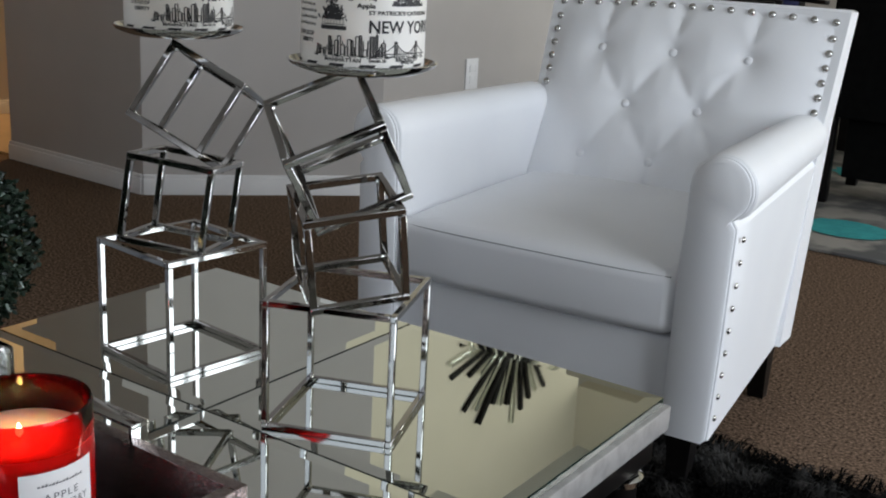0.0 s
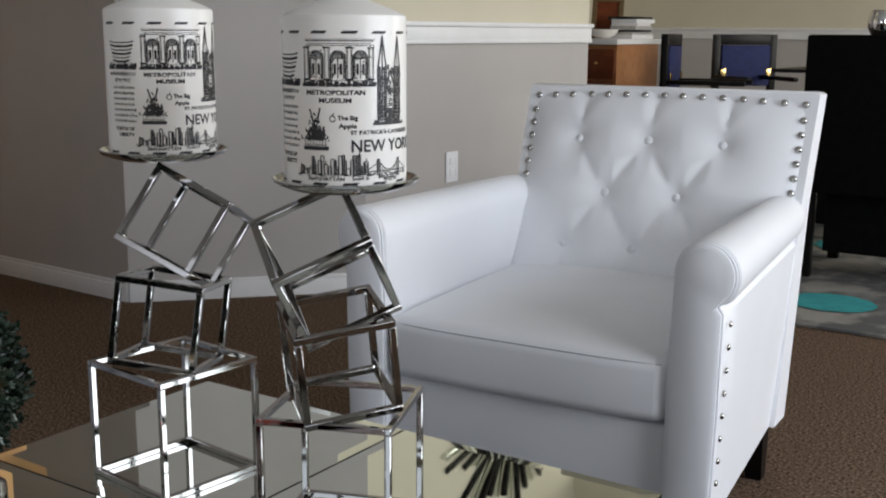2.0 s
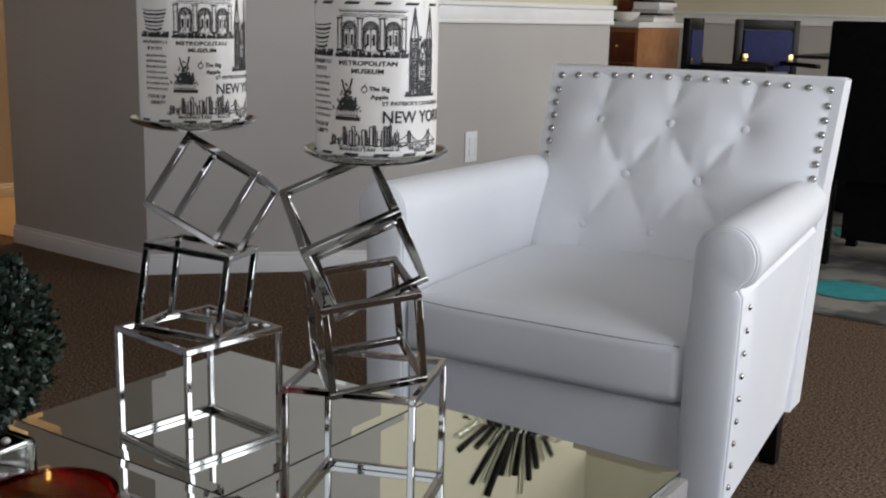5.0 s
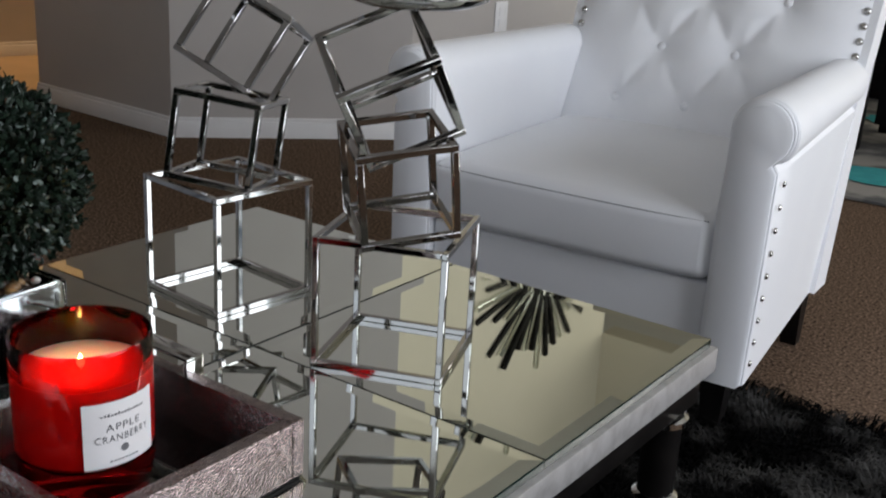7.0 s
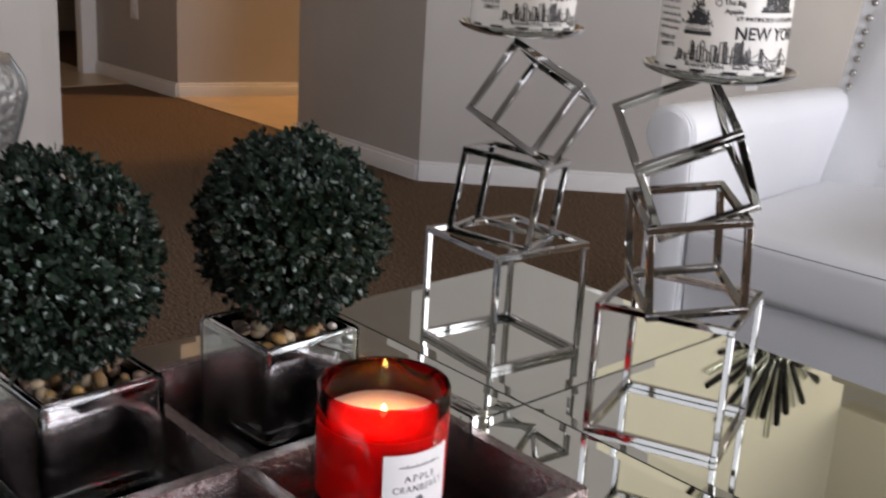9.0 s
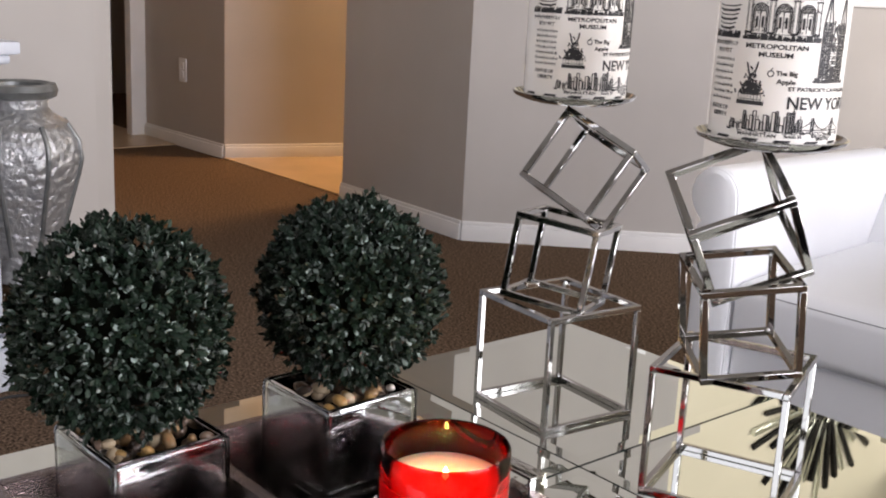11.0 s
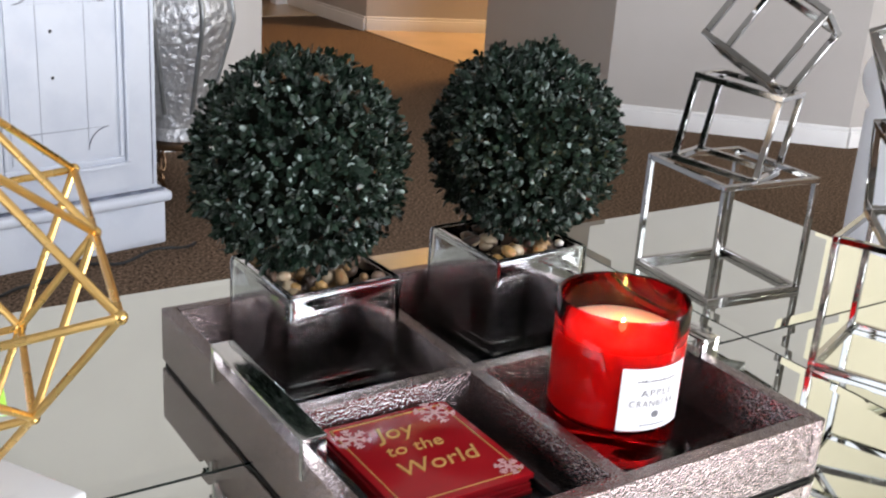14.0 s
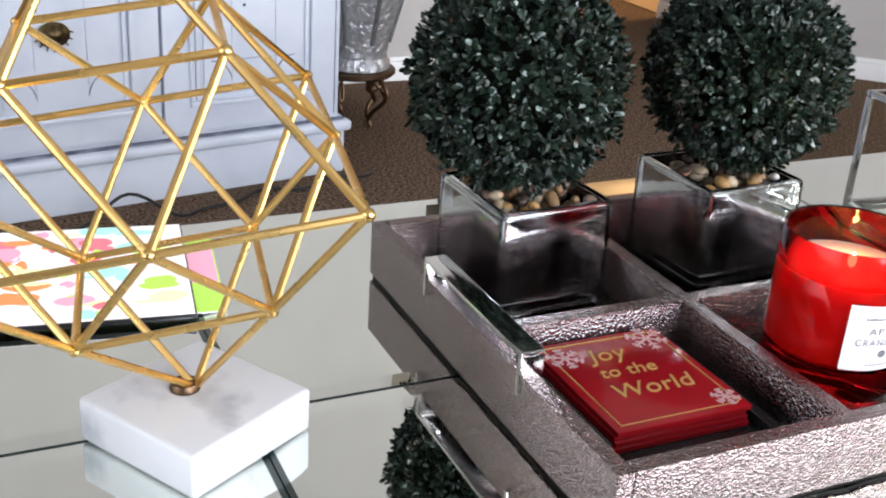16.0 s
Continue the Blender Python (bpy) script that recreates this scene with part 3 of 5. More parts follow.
        for s, x, y, size, w in (("METROPOLITAN", -0.033, 0.0775, 0.0052, 0.048), ("MUSEUM", -0.022, 0.0712, 0.0052, 0.026), ("The Big", -0.007, 0.0575, 0.0050, 0.016),
                                 ("Apple", -0.006, 0.0510, 0.0050, 0.014), ("ST PATRICK'S CATHEDRAL", 0.003, 0.0460, 0.0044, 0.062), ("NEW YORK", 0.003, 0.0320, 0.0135, 0.068),
                                 ("MANHATTAN", -0.032, 0.0085, 0.0040, 0.030), ("South St", 0.004, 0.0090, 0.0034, 0.014), ("Seaport", 0.005, 0.0055 + 0.0022, 0.0001, 0.001),
                                 ("BROOKLYN", 0.026, 0.0098, 0.0036, 0.024), ("BRIDGE", 0.031, 0.0076, 0.0030, 0.015), ("STATUE OF", -0.066, 0.027, 0.0046, 0.022), ("LIBERTY", -0.062, 0.0215, 0.0046, 0.018)):
            if size > 0.001:
                text(s, X + x, y, size, w)
    return c


pillar_candle(PLATE_A + Vector((0, 0, 0.0027)), -13)
pillar_candle(PLATE_B + Vector((0, 0, 0.0027)), -41)


# ---- the divided tray and what stands in it ----
TRX0, TRX1, TRY0, TRY1, TH, TW = 0.140, 0.487, -0.769, -0.438, 0.046, 0.011


def tray():
    t = thing("tray", pose(0, 0, 0), "square divided tray in bronze hammered leather with mirror base", "tray")
    z0 = Z + 0.0005
    part("base", B(TRX0 + 0.002, TRX1 - 0.002, TRY0 + 0.002, TRY1 - 0.002, z0, Z + 0.004), "black_wood", t, smooth=False)
    part("mirror_base", B(TRX0 + TW, TRX1 - TW, TRY0 + TW, TRY1 - TW, Z + 0.0042, Z + 0.0055), "smoked_mirror", t, "dark mirror base", smooth=False)
    lo = Z + 0.0035
    for a in ((TRX0, TRX1, TRY0, TRY0 + TW), (TRX0, TRX1, TRY1 - TW, TRY1), (TRX0, TRX0 + TW, TRY0 + TW, TRY1 - TW), (TRX1 - TW, TRX1, TRY0 + TW, TRY1 - TW)):
        part("side", B(*a, lo, Z + TH, bevel=0.0015), "tray_leather", t)
    cx, cy = 0.318, -0.607
    part("divider", B(cx - TW / 2, cx + TW / 2, TRY0 + TW, TRY1 - TW, Z + 0.0056, Z + TH - 0.003, bevel=0.0015), "tray_leather", t)
    part("divider", B(TRX0 + TW, cx - TW / 2, cy - TW / 2, cy + TW / 2, Z + 0.0056, Z + TH - 0.003, bevel=0.0015), "tray_leather", t)
    part("divider", B(cx + TW / 2, TRX1 - TW, cy - TW / 2, cy + TW / 2, Z + 0.0056, Z + TH - 0.003, bevel=0.0015), "tray_leather", t)
    for y, s in ((TRY0 + TW / 2, -1), (TRY1 - TW / 2, 1)):
        bm = B(0.245, 0.385, y - 0.008, y + 0.008, Z + TH + 0.013, Z + TH + 0.016, bevel=0.001)
        for x in (0.247, 0.383):
            box(bm, x - 0.0018, x + 0.0018, y - 0.008, y + 0.008, Z + TH - 0.012, Z + TH + 0.0135, bevel=0.001)
        for x in (0.253, 0.377):
            lathe(bm, ((0.003, 0), (0.003, 0.004)), 12, pose(x, y - s * 0.006, Z + TH, 90, 0, 0))
        part("handle", bm, "chrome", t, "flat polished metal handle")


tray()


def topiary(x, y, turn, seed, r, lean=(0, 0)):
    rnd = random.Random(seed)
    p = thing("topiary", pose(x, y, Z + 0.0056, 0, 0, turn), "round artificial boxwood topiary in a silvered glass cube with pebbles", "topiary plant", "pair of topiaries")
    h, s = 0.083, 0.0475
    bm = B(-s, s, -s, s, 0, h, bevel=0.006, segments=3)
    top = [f for f in bm.faces if f.normal.z > 0.9 and f.calc_center_median().z > h - 0.001]
    bmesh.ops.delete(bm, geom=top, context='FACES')
    pot = part("glass_pot", bm, "clear_glass", p, "thick clear glass cube pot")
    so = pot.modifiers.new("thickness", 'SOLIDIFY')
    so.thickness, so.offset = 0.0042, -1
    q = s - 0.0048
    bm = B(-q, q, -q, q, 0.009, h - 0.001, bevel=0.004, segments=3)
    top = [f for f in bm.faces if f.normal.z > 0.9 and f.calc_center_median().z > h - 0.003]
    bmesh.ops.delete(bm, geom=top, context='FACES')
    liner = part("silver_lining", bm, "silver_glass", pot, "wavy silvered lining behind the glass")
    so = liner.modifiers.new("thickness", 'SOLIDIFY')
    so.thickness, so.offset = 0.0008, -1
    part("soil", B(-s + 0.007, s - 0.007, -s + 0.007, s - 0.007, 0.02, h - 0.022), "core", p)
    for i in range(64):
        bm = bmesh.new()
        bmesh.ops.create_icosphere(bm, subdivisions=2, radius=1)
        m = pose(rnd.uniform(-0.034, 0.034), rnd.uniform(-0.034, 0.034), h - 0.015 + rnd.uniform(0, 0.014), rnd.uniform(0, 40), rnd.uniform(0, 40), rnd.uniform(0, 360)) @ Matrix.Diagonal((rnd.uniform(0.0045, 0.0085), rnd.uniform(0.0035, 0.006), rnd.uniform(0.0028, 0.0045), 1))
        bmesh.ops.transform(bm, matrix=m, verts=bm.verts)
        ob = part("pebble", bm, "pebble", p)
        for q in ob.data.polygons:
            q.use_smooth = True
    c = Vector((lean[0], lean[1], h + r * 0.93 + 0.005))
    part("stem", lathe(bmesh.new(), ((0.006, 0.03), (0.005, h + 0.04)), 8), "stem", p)
    # black inner ball, painted as the shade seen through gaps in the sprigs
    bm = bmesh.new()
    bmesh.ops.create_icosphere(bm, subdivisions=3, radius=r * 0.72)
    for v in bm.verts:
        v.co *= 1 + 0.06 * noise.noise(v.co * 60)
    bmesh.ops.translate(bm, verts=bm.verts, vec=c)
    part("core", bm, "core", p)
    # sprigs: each a short twig with pairs of oval leaves, joined into two meshes
    dark_v, dark_f, tip_v, tip_f = [], [], [], []

    def leaf(vs, fs, base, axis, side, length, width):
        n = axis.cross(side).normalized()
        k = len(vs)
        for a, b, up in ((0, 0, 0), (0.38, 0.95, 0.12), (0.38, -0.95, 0.12), (0.78, 0.8, 0.16), (0.78, -0.8, 0.16), (0.55, 0, 0.0), (1.0, 0, 0.1)):
            vs.append(base + axis * (a * length) + side * (b * width / 2) + n * (up * width))
        fs.extend(((k, k + 1, k + 5), (k, k + 5, k + 2), (k + 1, k + 3, k + 5), (k + 2, k + 5, k + 4), (k + 3, k + 6, k + 5), (k + 4, k + 5, k + 6)))

    N = 2400
    for i in range(N):
        zz = 1 - 2 * (i + 0.5) / N
        a = i * 2.39996 + rnd.uniform(-0.12, 0.12)
        d = Vector((math.sqrt(max(0, 1 - zz * zz)) * math.cos(a), math.sqrt(max(0, 1 - zz * zz)) * math.sin(a), zz))
        clump = 0.5 + 0.5 * noise.noise(d * 7.0 + Vector((seed, 0, 0)))
        rr = r * (0.70 + 0.28 * clump + rnd.uniform(-0.04, 0.06))
        d2 = (d + Vector((rnd.gauss(0, 0.28), rnd.gauss(0, 0.28), rnd.gauss(0, 0.28) + 0.12))).normalized()
        u = d2.orthogonal().normalized()
        v = d2.cross(u)
        base = c + d * rr
        for k in range(5):
            th = k * 2.4 + rnd.uniform(0, 6.28)
            s2 = u * math.cos(th) + v * math.sin(th)
            ax = (d2 * rnd.uniform(0.6, 1.3) + s2 * 0.7).normalized()
            sd = ax.cross(d2).normalized() if ax.cross(d2).length > 0.01 else u
            ln = rnd.uniform(0.0045, 0.0078)
            tip = k < 2 and rnd.random() < 0.38
            leaf(tip_v if tip else dark_v, tip_f if tip else dark_f, base + d2 * (k * 0.0011), ax, sd, ln, ln * 0.56)
    for nm, vs, fs, mt, lb in (("foliage", dark_v, dark_f, "leaf", "dark green small leaves"), ("tip_foliage", tip_v, tip_f, "leaf_tip", "pale leaf tips with highlights painted into their colour")):
        me = bpy.data.meshes.new(nm)
        me.from_pydata([tuple(q) for q in vs], [], fs)
        me.materials.append(M[mt])
        o = new(nm, me)
        o.parent = p
        tagged(o, lb, kind="stuff")
    return p


topiary(0.202, -0.673, 3, 11, 0.0805, (-0.005, -0.012))
topiary(0.203, -0.498, 2, 23, 0.0788, (0.001, 0.009))


def jar_candle():
    j = thing("jar_candle", pose(0.3955, -0.5460, Z + 0.0056), "lit candle in a red glass jar with a white label", "jar candle")
    R, H = 0.0435, 0.1115
    cup = [(0.034, 0.0), (0.0385, 0.002), (0.0405, 0.008), (R, 0.025), (R + 0.0005, H - 0.002), (R - 0.0004, H), (R - 0.002, H - 0.001), (R - 0.003, H - 0.012), (R - 0.003, 0.034), (R - 0.006, 0.0300), (0.001, 0.0295)]
    part("glass_jar", lathe(bmesh.new(), cup, 64), "red_glass", j, "deep red glass jar with a thick foot")
    w = R - 0.0026
    part("wax_fill", lathe(bmesh.new(), ((0.034, 0.0308), (w - 0.002, 0.0325), (w, 0.036), (w, 0.0870), (w - 0.003, 0.0884), (0.024, 0.0878), (0.002, 0.0876)), 64), "red_wax", j, "pale wax, melted round the wick")
    part("wick", lathe(bmesh.new(), ((0.0009, 0.0875), (0.0008, 0.0905)), 8, pose(0.010, -0.008, 0)), "ink", j, "burnt wick")
    part("flame", lathe(bmesh.new(), ((0.0004, 0.0885), (0.0023, 0.0902), (0.0028, 0.0922), (0.0018, 0.0965), (0.0002, 0.1010)), 16, pose(0.010, -0.008, 0)), "flame", j, "small candle flame")
    # label wrapped round the glass
    bm = bmesh.new()
    a0, a1 = radians(-38), radians(29)
    n = 24
    ring = [[bm.verts.new(((R + 0.0006) * math.cos(a0 + (a1 - a0) * i / n), (R + 0.0006) * math.sin(a0 + (a1 - a0) * i / n), z)) for i in range(n + 1)] for z in (0.036, 0.080)]
    for i in range(n):
        bm.faces.new((ring[0][i], ring[0][i + 1], ring[1][i + 1], ring[1][i]))
    lab = part("label_paper", bm, "label", j, "white paper label with black serif lettering")

    def on(name, me, mt):
        for v in me.vertices:
            a = (a0 + a1) / 2 + v.co.x / R
            r = R + 0.0009
            v.co = (r * math.cos(a), r * math.sin(a), v.co.y)
        me.materials.clear()
        me.materials.append(M[mt])
        o = new(name, me)
        o.parent = lab

    for s, y, size, w in (("APPLE", 0.0605, 0.0068, 0.023), ("CRANBERRY", 0.0530, 0.0068, 0.038)):
        cu = bpy.data.curves.new("lettering", 'FONT')
        cu.body, cu.size, cu.align_x, cu.resolution_u, cu.space_character = s, size, 'CENTER', 3, 1.2
        tmp = bpy.data.objects.new("lettering", cu)
        me = bpy.data.meshes.new_from_object(tmp)
        bpy.data.objects.remove(tmp)
        top = max(v.co.x for v in me.vertices)
        for v in me.vertices:
            v.co.x *= w / 2 / top
            v.co.y += y
        on("lettering", me, "ink_grey")
    bm = bmesh.new()
    for i in range(14):
        x = -0.015 + i * 0.0022
        vs = [bm.verts.new(q) for q in ((x, 0.0705, 0), (x + 0.0016, 0.0705, 0), (x + 0.0016, 0.0716 + 0.0006 * (i % 3), 0), (x, 0.0716, 0))]
        bm.faces.new(vs)
    for i in range(8):
        x = -0.010 + i * 0.0025
        vs = [bm.verts.new(q) for q in ((x, 0.0395, 0), (x + 0.0018, 0.0395, 0), (x + 0.0018, 0.0405, 0), (x, 0.0405, 0))]
        bm.faces.new(vs)
    me = bpy.data.meshes.new("fine_print")
    bm.to_mesh(me)
    bm.free()
    on("fine_print", me, "ink_grey")
    bm = bmesh.new()
    c = [bm.verts.new((0.0028 * math.cos(i * math.pi / 8) + 0.0, 0.0473 + 0.0026 * math.sin(i * math.pi / 8), 0)) for i in range(16)]
    bm.faces.new(c)
    me = bpy.data.meshes.new("print_mark")
    bm.to_mesh(me)
    bm.free()
    on("print_mark", me, "ink_grey")
    lamp = bpy.data.lights.new("candle_light", 'POINT')
    lamp.energy, lamp.color, lamp.shadow_soft_size = 0.13, (1.0, 0.55, 0.2), 0.003
    new("candle_light", lamp).matrix_world = pose(0.4055, -0.5540, Z + 0.0056 + 0.1040)
    return j


jar_candle()


def coasters():
    x0, x1, y0, y1 = 0.331, 0.435, -0.7345, -0.640
    h = thing("coaster_holder", pose(0, 0, 0), "black plastic coaster holder in the tray", "coaster holder")
    part("holder_base", B(x0 - 0.004, x1 + 0.034, y0 - 0.004, y1 + 0.006, Z + 0.0057, Z + 0.017, bevel=0.001), "black_plastic", h)
    part("holder_side", B(x0 - 0.003, x1 + 0.004, y0 - 0.018, y0 - 0.0045, Z + 0.0057, Z + 0.028, bevel=0.001), "black_plastic", h)
    part("holder_side", B(x0 + 0.06, x1 + 0.012, y1 + 0.0065, y1 + 0.014, Z + 0.0057, Z + 0.022, bevel=0.001), "black_plastic", h)
    c = None
    for i in range(4):
        z = Z + 0.0172 + i * 0.0037
        c = tagged(part("coaster", B(x0 + 0.0012 * (i % 2), x1 - 0.001 * (i % 3), y0 + 0.0008 * (i % 2), y1 - 0.0008 * (i % 3), z, z + 0.0033, bevel=0.0007), "red_card"), "glossy red holiday coaster with gold lettering" if i == 3 else "glossy red coaster in the stack", "coaster", "stack of coasters")
    top = Z + 0.0172 + 3 * 0.0037 + 0.0033
    for s, x, size, y in (("Joy", 0.362, 0.021, -0.693), ("to the", 0.381, 0.0165, -0.690), ("World", 0.404, 0.021, -0.686)):
        writing(s, size, "gold_print", "lettering", c, pose(x, y, top + 0.0004, 0, 0, 90), shear=0.25)
    bm = bmesh.new()
    e = 0.006
    for a in ((x0 + e, x1 - e, y0 + e, y0 + e + 0.0007), (x0 + e, x1 - e, y1 - e, y1 - e + 0.0007), (x0 + e, x0 + e + 0.0007, y0 + e, y1 - e), (x1 - e, x1 - e + 0.0007, y0 + e, y1 - e)):
        box(bm, *a, top + 0.0001, top + 0.0004)
    part("gold_border", bm, "gold_print", c)
    for x, y, r in ((0.352, -0.720, 0.012), (0.345, -0.655, 0.014), (0.422, -0.650, 0.009)):
        bm = bmesh.new()
        for k in range(6):
            a = k * math.pi / 3
            d = Vector((math.cos(a), math.sin(a), 0))
            o = Vector((x, y, top + 0.0004))
            bar(bm, o, o + d * r, 0.0016)
            for q in (0.45, 0.75):
                for s in (-1, 1):
                    e2 = Vector((math.cos(a + s * 0.9), math.sin(a + s * 0.9), 0))
                    bar(bm, o + d * r * q, o + d * r * q + e2 * r * 0.3, 0.0013)
        for v in bm.verts:
            v.co.z = top + 0.0003 + (0.0003 if v.co.z > top + 0.0004 else 0)
        part("snowflake", bm, "pink_print", c)


coasters()


# ---- the tufted armchair ----
def armchair():
    c = thing("armchair", pose(0.050, 0.686, 0, 0, 0, 3.6), "white leather armchair with tufted back, rolled arms and nailheads", "armchair")
    z0 = 0.115
    # front rail and body under the seat
    part("front_rail", B(-0.268, 0.268, 0.010, 0.06, z0, 0.272, bevel=0.008, segments=3), "leather", c)
    part("seat_base", B(-0.268, 0.268, 0.061, 0.56, z0 + 0.01, 0.26), "leather", c)
    # seat cushion, crowned, with a rounded front
    bm = bmesh.new()
    nx, ny = 26, 26
    X0, Y0, Y1 = 0.272, -0.004, 0.56

    def top(u, v):
        crown = 0.034 * (1 - abs(2 * u - 1) ** 2.6) * (1 - abs(2 * v - 1) ** 3)
        return 0.387 + crown + 0.010 * v
    grid = [[bm.verts.new((-X0 + 2 * X0 * i / nx, Y0 + (Y1 - Y0) * j / ny - 0.012 * (1 - (2 * i / nx - 1) ** 4) * (1 - j / ny), top(i / nx, j / ny))) for j in range(ny + 1)] for i in range(nx + 1)]
    low = [[bm.verts.new((g.co.x, g.co.y, 0.276)) for g in row] for row in grid]
    for i in range(nx):
        for j in range(ny):
            bm.faces.new((grid[i][j], grid[i + 1][j], grid[i + 1][j + 1], grid[i][j + 1]))
            bm.faces.new((low[i][j], low[i][j + 1], low[i + 1][j + 1], low[i + 1][j]))
    for i in range(nx):
        bm.faces.new((low[i][0], low[i + 1][0], grid[i + 1][0], grid[i][0]))
        bm.faces.new((low[i + 1][ny], low[i][ny], grid[i][ny], grid[i + 1][ny]))
    for j in range(ny):
        bm.faces.new((low[0][j + 1], low[0][j], grid[0][j], grid[0][j + 1]))
        bm.faces.new((low[nx][j], low[nx][j + 1], grid[nx][j + 1], grid[nx][j]))
    bmesh.ops.recalc_face_normals(bm, faces=bm.faces[:])
    es = [e for e in bm.edges if len(e.link_faces) == 2 and e.calc_face_angle(0) > 1.0]
    bmesh.ops.bevel(bm, geom=es, offset=0.022, segments=5, affect='EDGES', profile=0.5)
    cushion = part("seat_cushion", bm, "leather", c)
    pts = [(-X0 + 0.012 + (2 * X0 - 0.024) * i / 30, Y0 - 0.012 * (1 - (2 * i / 30 - 1) ** 4) + 0.0042, top(0.5, 0.0) - 0.0085) for i in range(31)]
    tube("piping", pts, 0.0011, "seam", cushion, "stitched seam")

    # rolled arms: the roll and the side draw in towards the back
    def profile(side, f, grow=0.0):
        cx, cz, r = 0.328 - 0.024 * f, 0.536 + 0.006 * f, 0.055 - 0.008 * f + grow
        p = [(0.270, z0), (0.271, 0.40)]
        for k in range(19):
            a = math.pi - math.pi * 1.30 * k / 18
            p.append((cx + r * math.cos(a), cz + r * math.sin(a)))
        top_x, low_x = 0.362 - 0.022 * f, 0.352 - 0.034 * f
        p += [(top_x - 0.012, cz - 0.048 + 0.008 * f), (top_x - 0.003, cz - 0.060 + 0.010 * f), ((top_x + low_x) / 2, 0.30), (low_x, z0 + 0.012 * f)]
        return [(side * x, z) for x, z in p]

    for side in (-1, 1):
        bm = bmesh.new()
        ys = (0.0, 0.003, 0.012, 0.030, 0.10, 0.2, 0.3, 0.4, 0.5, 0.57, 0.60)
        rings = []
        for n, y in enumerate(ys):
            f = y / 0.60
            ring = []
            for k, (x, z) in enumerate(profile(side, f)):
                cx, cz = side * (0.326 - 0.02 * f), 0.536
                shrink = (0.93, 0.985, 1.0)[n] if n < 3 else (1.0 if n < 10 else 0.94)
                # gathered pleats where the leather is drawn over the front of the roll
                if 3 < k < 20 and n in (2, 3):
                    shrink *= 1 + (0.022 if k % 2 else -0.028) * (1.0 if n == 2 else 0.45)
                ring.append(bm.verts.new((cx + (x - cx) * shrink, y, cz + (z - cz) * shrink if z > 0.46 else z)))
            rings.append(ring)
        for a, b in zip(rings, rings[1:]):
            for k in range(len(a)):
                bm.faces.new((a[k], a[(k + 1) % len(a)], b[(k + 1) % len(a)], b[k]))
        bm.faces.new(rings[0])
        bm.faces.new(rings[-1][::-1])
        arm = part("arm", bm, "leather", c, "rolled leather arm")
        # padded front panel of the arm
        bm = bmesh.new()
        cx = side * 0.318
        pr = [(cx + (x - cx) * 0.93, z) for x, z in profile(side, 0.0, -0.005)]
        pr[0], pr[-1] = (pr[0][0], z0 + 0.003), (pr[-1][0], z0 + 0.003)
        r0 = [bm.verts.new((x, 0.001, z)) for x, z in pr]
        r1 = [bm.verts.new((cx + (x - cx) * 0.98, -0.008, z - 0.001)) for x, z in pr]
        r2 = [bm.verts.new((cx + (x - cx) * 0.80, -0.0125, z - 0.006)) for x, z in pr]
        for a, b in ((r0, r1), (r1, r2)):
            for k in range(len(a)):
                bm.faces.new((a[k], a[(k + 1) % len(a)], b[(k + 1) % len(a)], b[k]))
        bm.faces.new(r2)
        part("arm_front", bm, "leather", arm, "padded arm front")
        tube("piping", [(cx + (x - cx) * 1.02, -0.002, z) for x, z in pr], 0.0026, "leather", arm, "welted seam")
        for k in range(9):
            z = 0.150 + k * 0.0385
            x = 0.3525 + 0.0105 * (z - 0.15) / 0.31
            part("nailhead", lathe(bmesh.new(), ((0.0055, 0), (0.005, 0.0022), (0.003, 0.0038), (0.0004, 0.0044)), 10, pose(side * x, 0.018, z, 0, 90 * side, 0)), "nail", arm)

    # tufted back, leaning
    HW, ZB, ZT, XC = 0.314, 0.345, 0.787, 0.022
    lean = 0.16
    rows = [(0.755, (0.212, 0.472, 0.732)), (0.50, (0.342, 0.602)), (0.245, (0.212, 0.472, 0.732))]
    buttons = [(u, v) for v, us in rows for u in us]
    seams = []
    for u, v in buttons:
        for u2, v2 in buttons:
            if v2 < v and abs(v - v2) < 0.3 and abs(u - u2) < 0.2:
                seams.append(((u, v), (u2, v2)))
    for u in rows[0][1]:
        seams.append(((u, 0.755), (u + 0.012, 0.985)))
    for u in rows[2][1]:
        seams.append(((u, 0.245), (u, 0.03)))
    W2, H2 = 2 * HW, ZT - ZB

    def seg(u, v, a, b):
        ax, ay, bx, by = a[0] * W2, a[1] * H2, b[0] * W2, b[1] * H2
        px, py = u * W2, v * H2
        d2 = (bx - ax) ** 2 + (by - ay) ** 2
        t = max(0, min(1, ((px - ax) * (bx - ax) + (py - ay) * (by - ay)) / d2))
        return math.hypot(px - ax - t * (bx - ax), py - ay - t * (by - ay)), t

    def face(u, v):
        d = 0.034 * (1 - abs(2 * u - 1) ** 5) * (1 - abs(2 * v - 1) ** 6)
        cr = 0
        for a, b in seams:
            r, t = seg(u, v, a, b)
            cr = max(cr, 0.0125 * math.exp(-(r / 0.021) ** 1.1))
        for b in buttons:
            r = math.hypot((u - b[0]) * W2, (v - b[1]) * H2)
            cr = max(cr, 0.027 * math.exp(-(r / 0.036) ** 1.1))
        return d - cr

    def place(u, v, out):
        z = ZB + (ZT - ZB) * v
        y = 0.505 + lean * v
        hw = HW - 0.012 * (1 - v)
        return (XC + (2 * u - 1) * hw, y - out, z - 0.010 * v * (2 * u - 1) ** 2)
    bm = bmesh.new()
    nu, nv = 96, 72
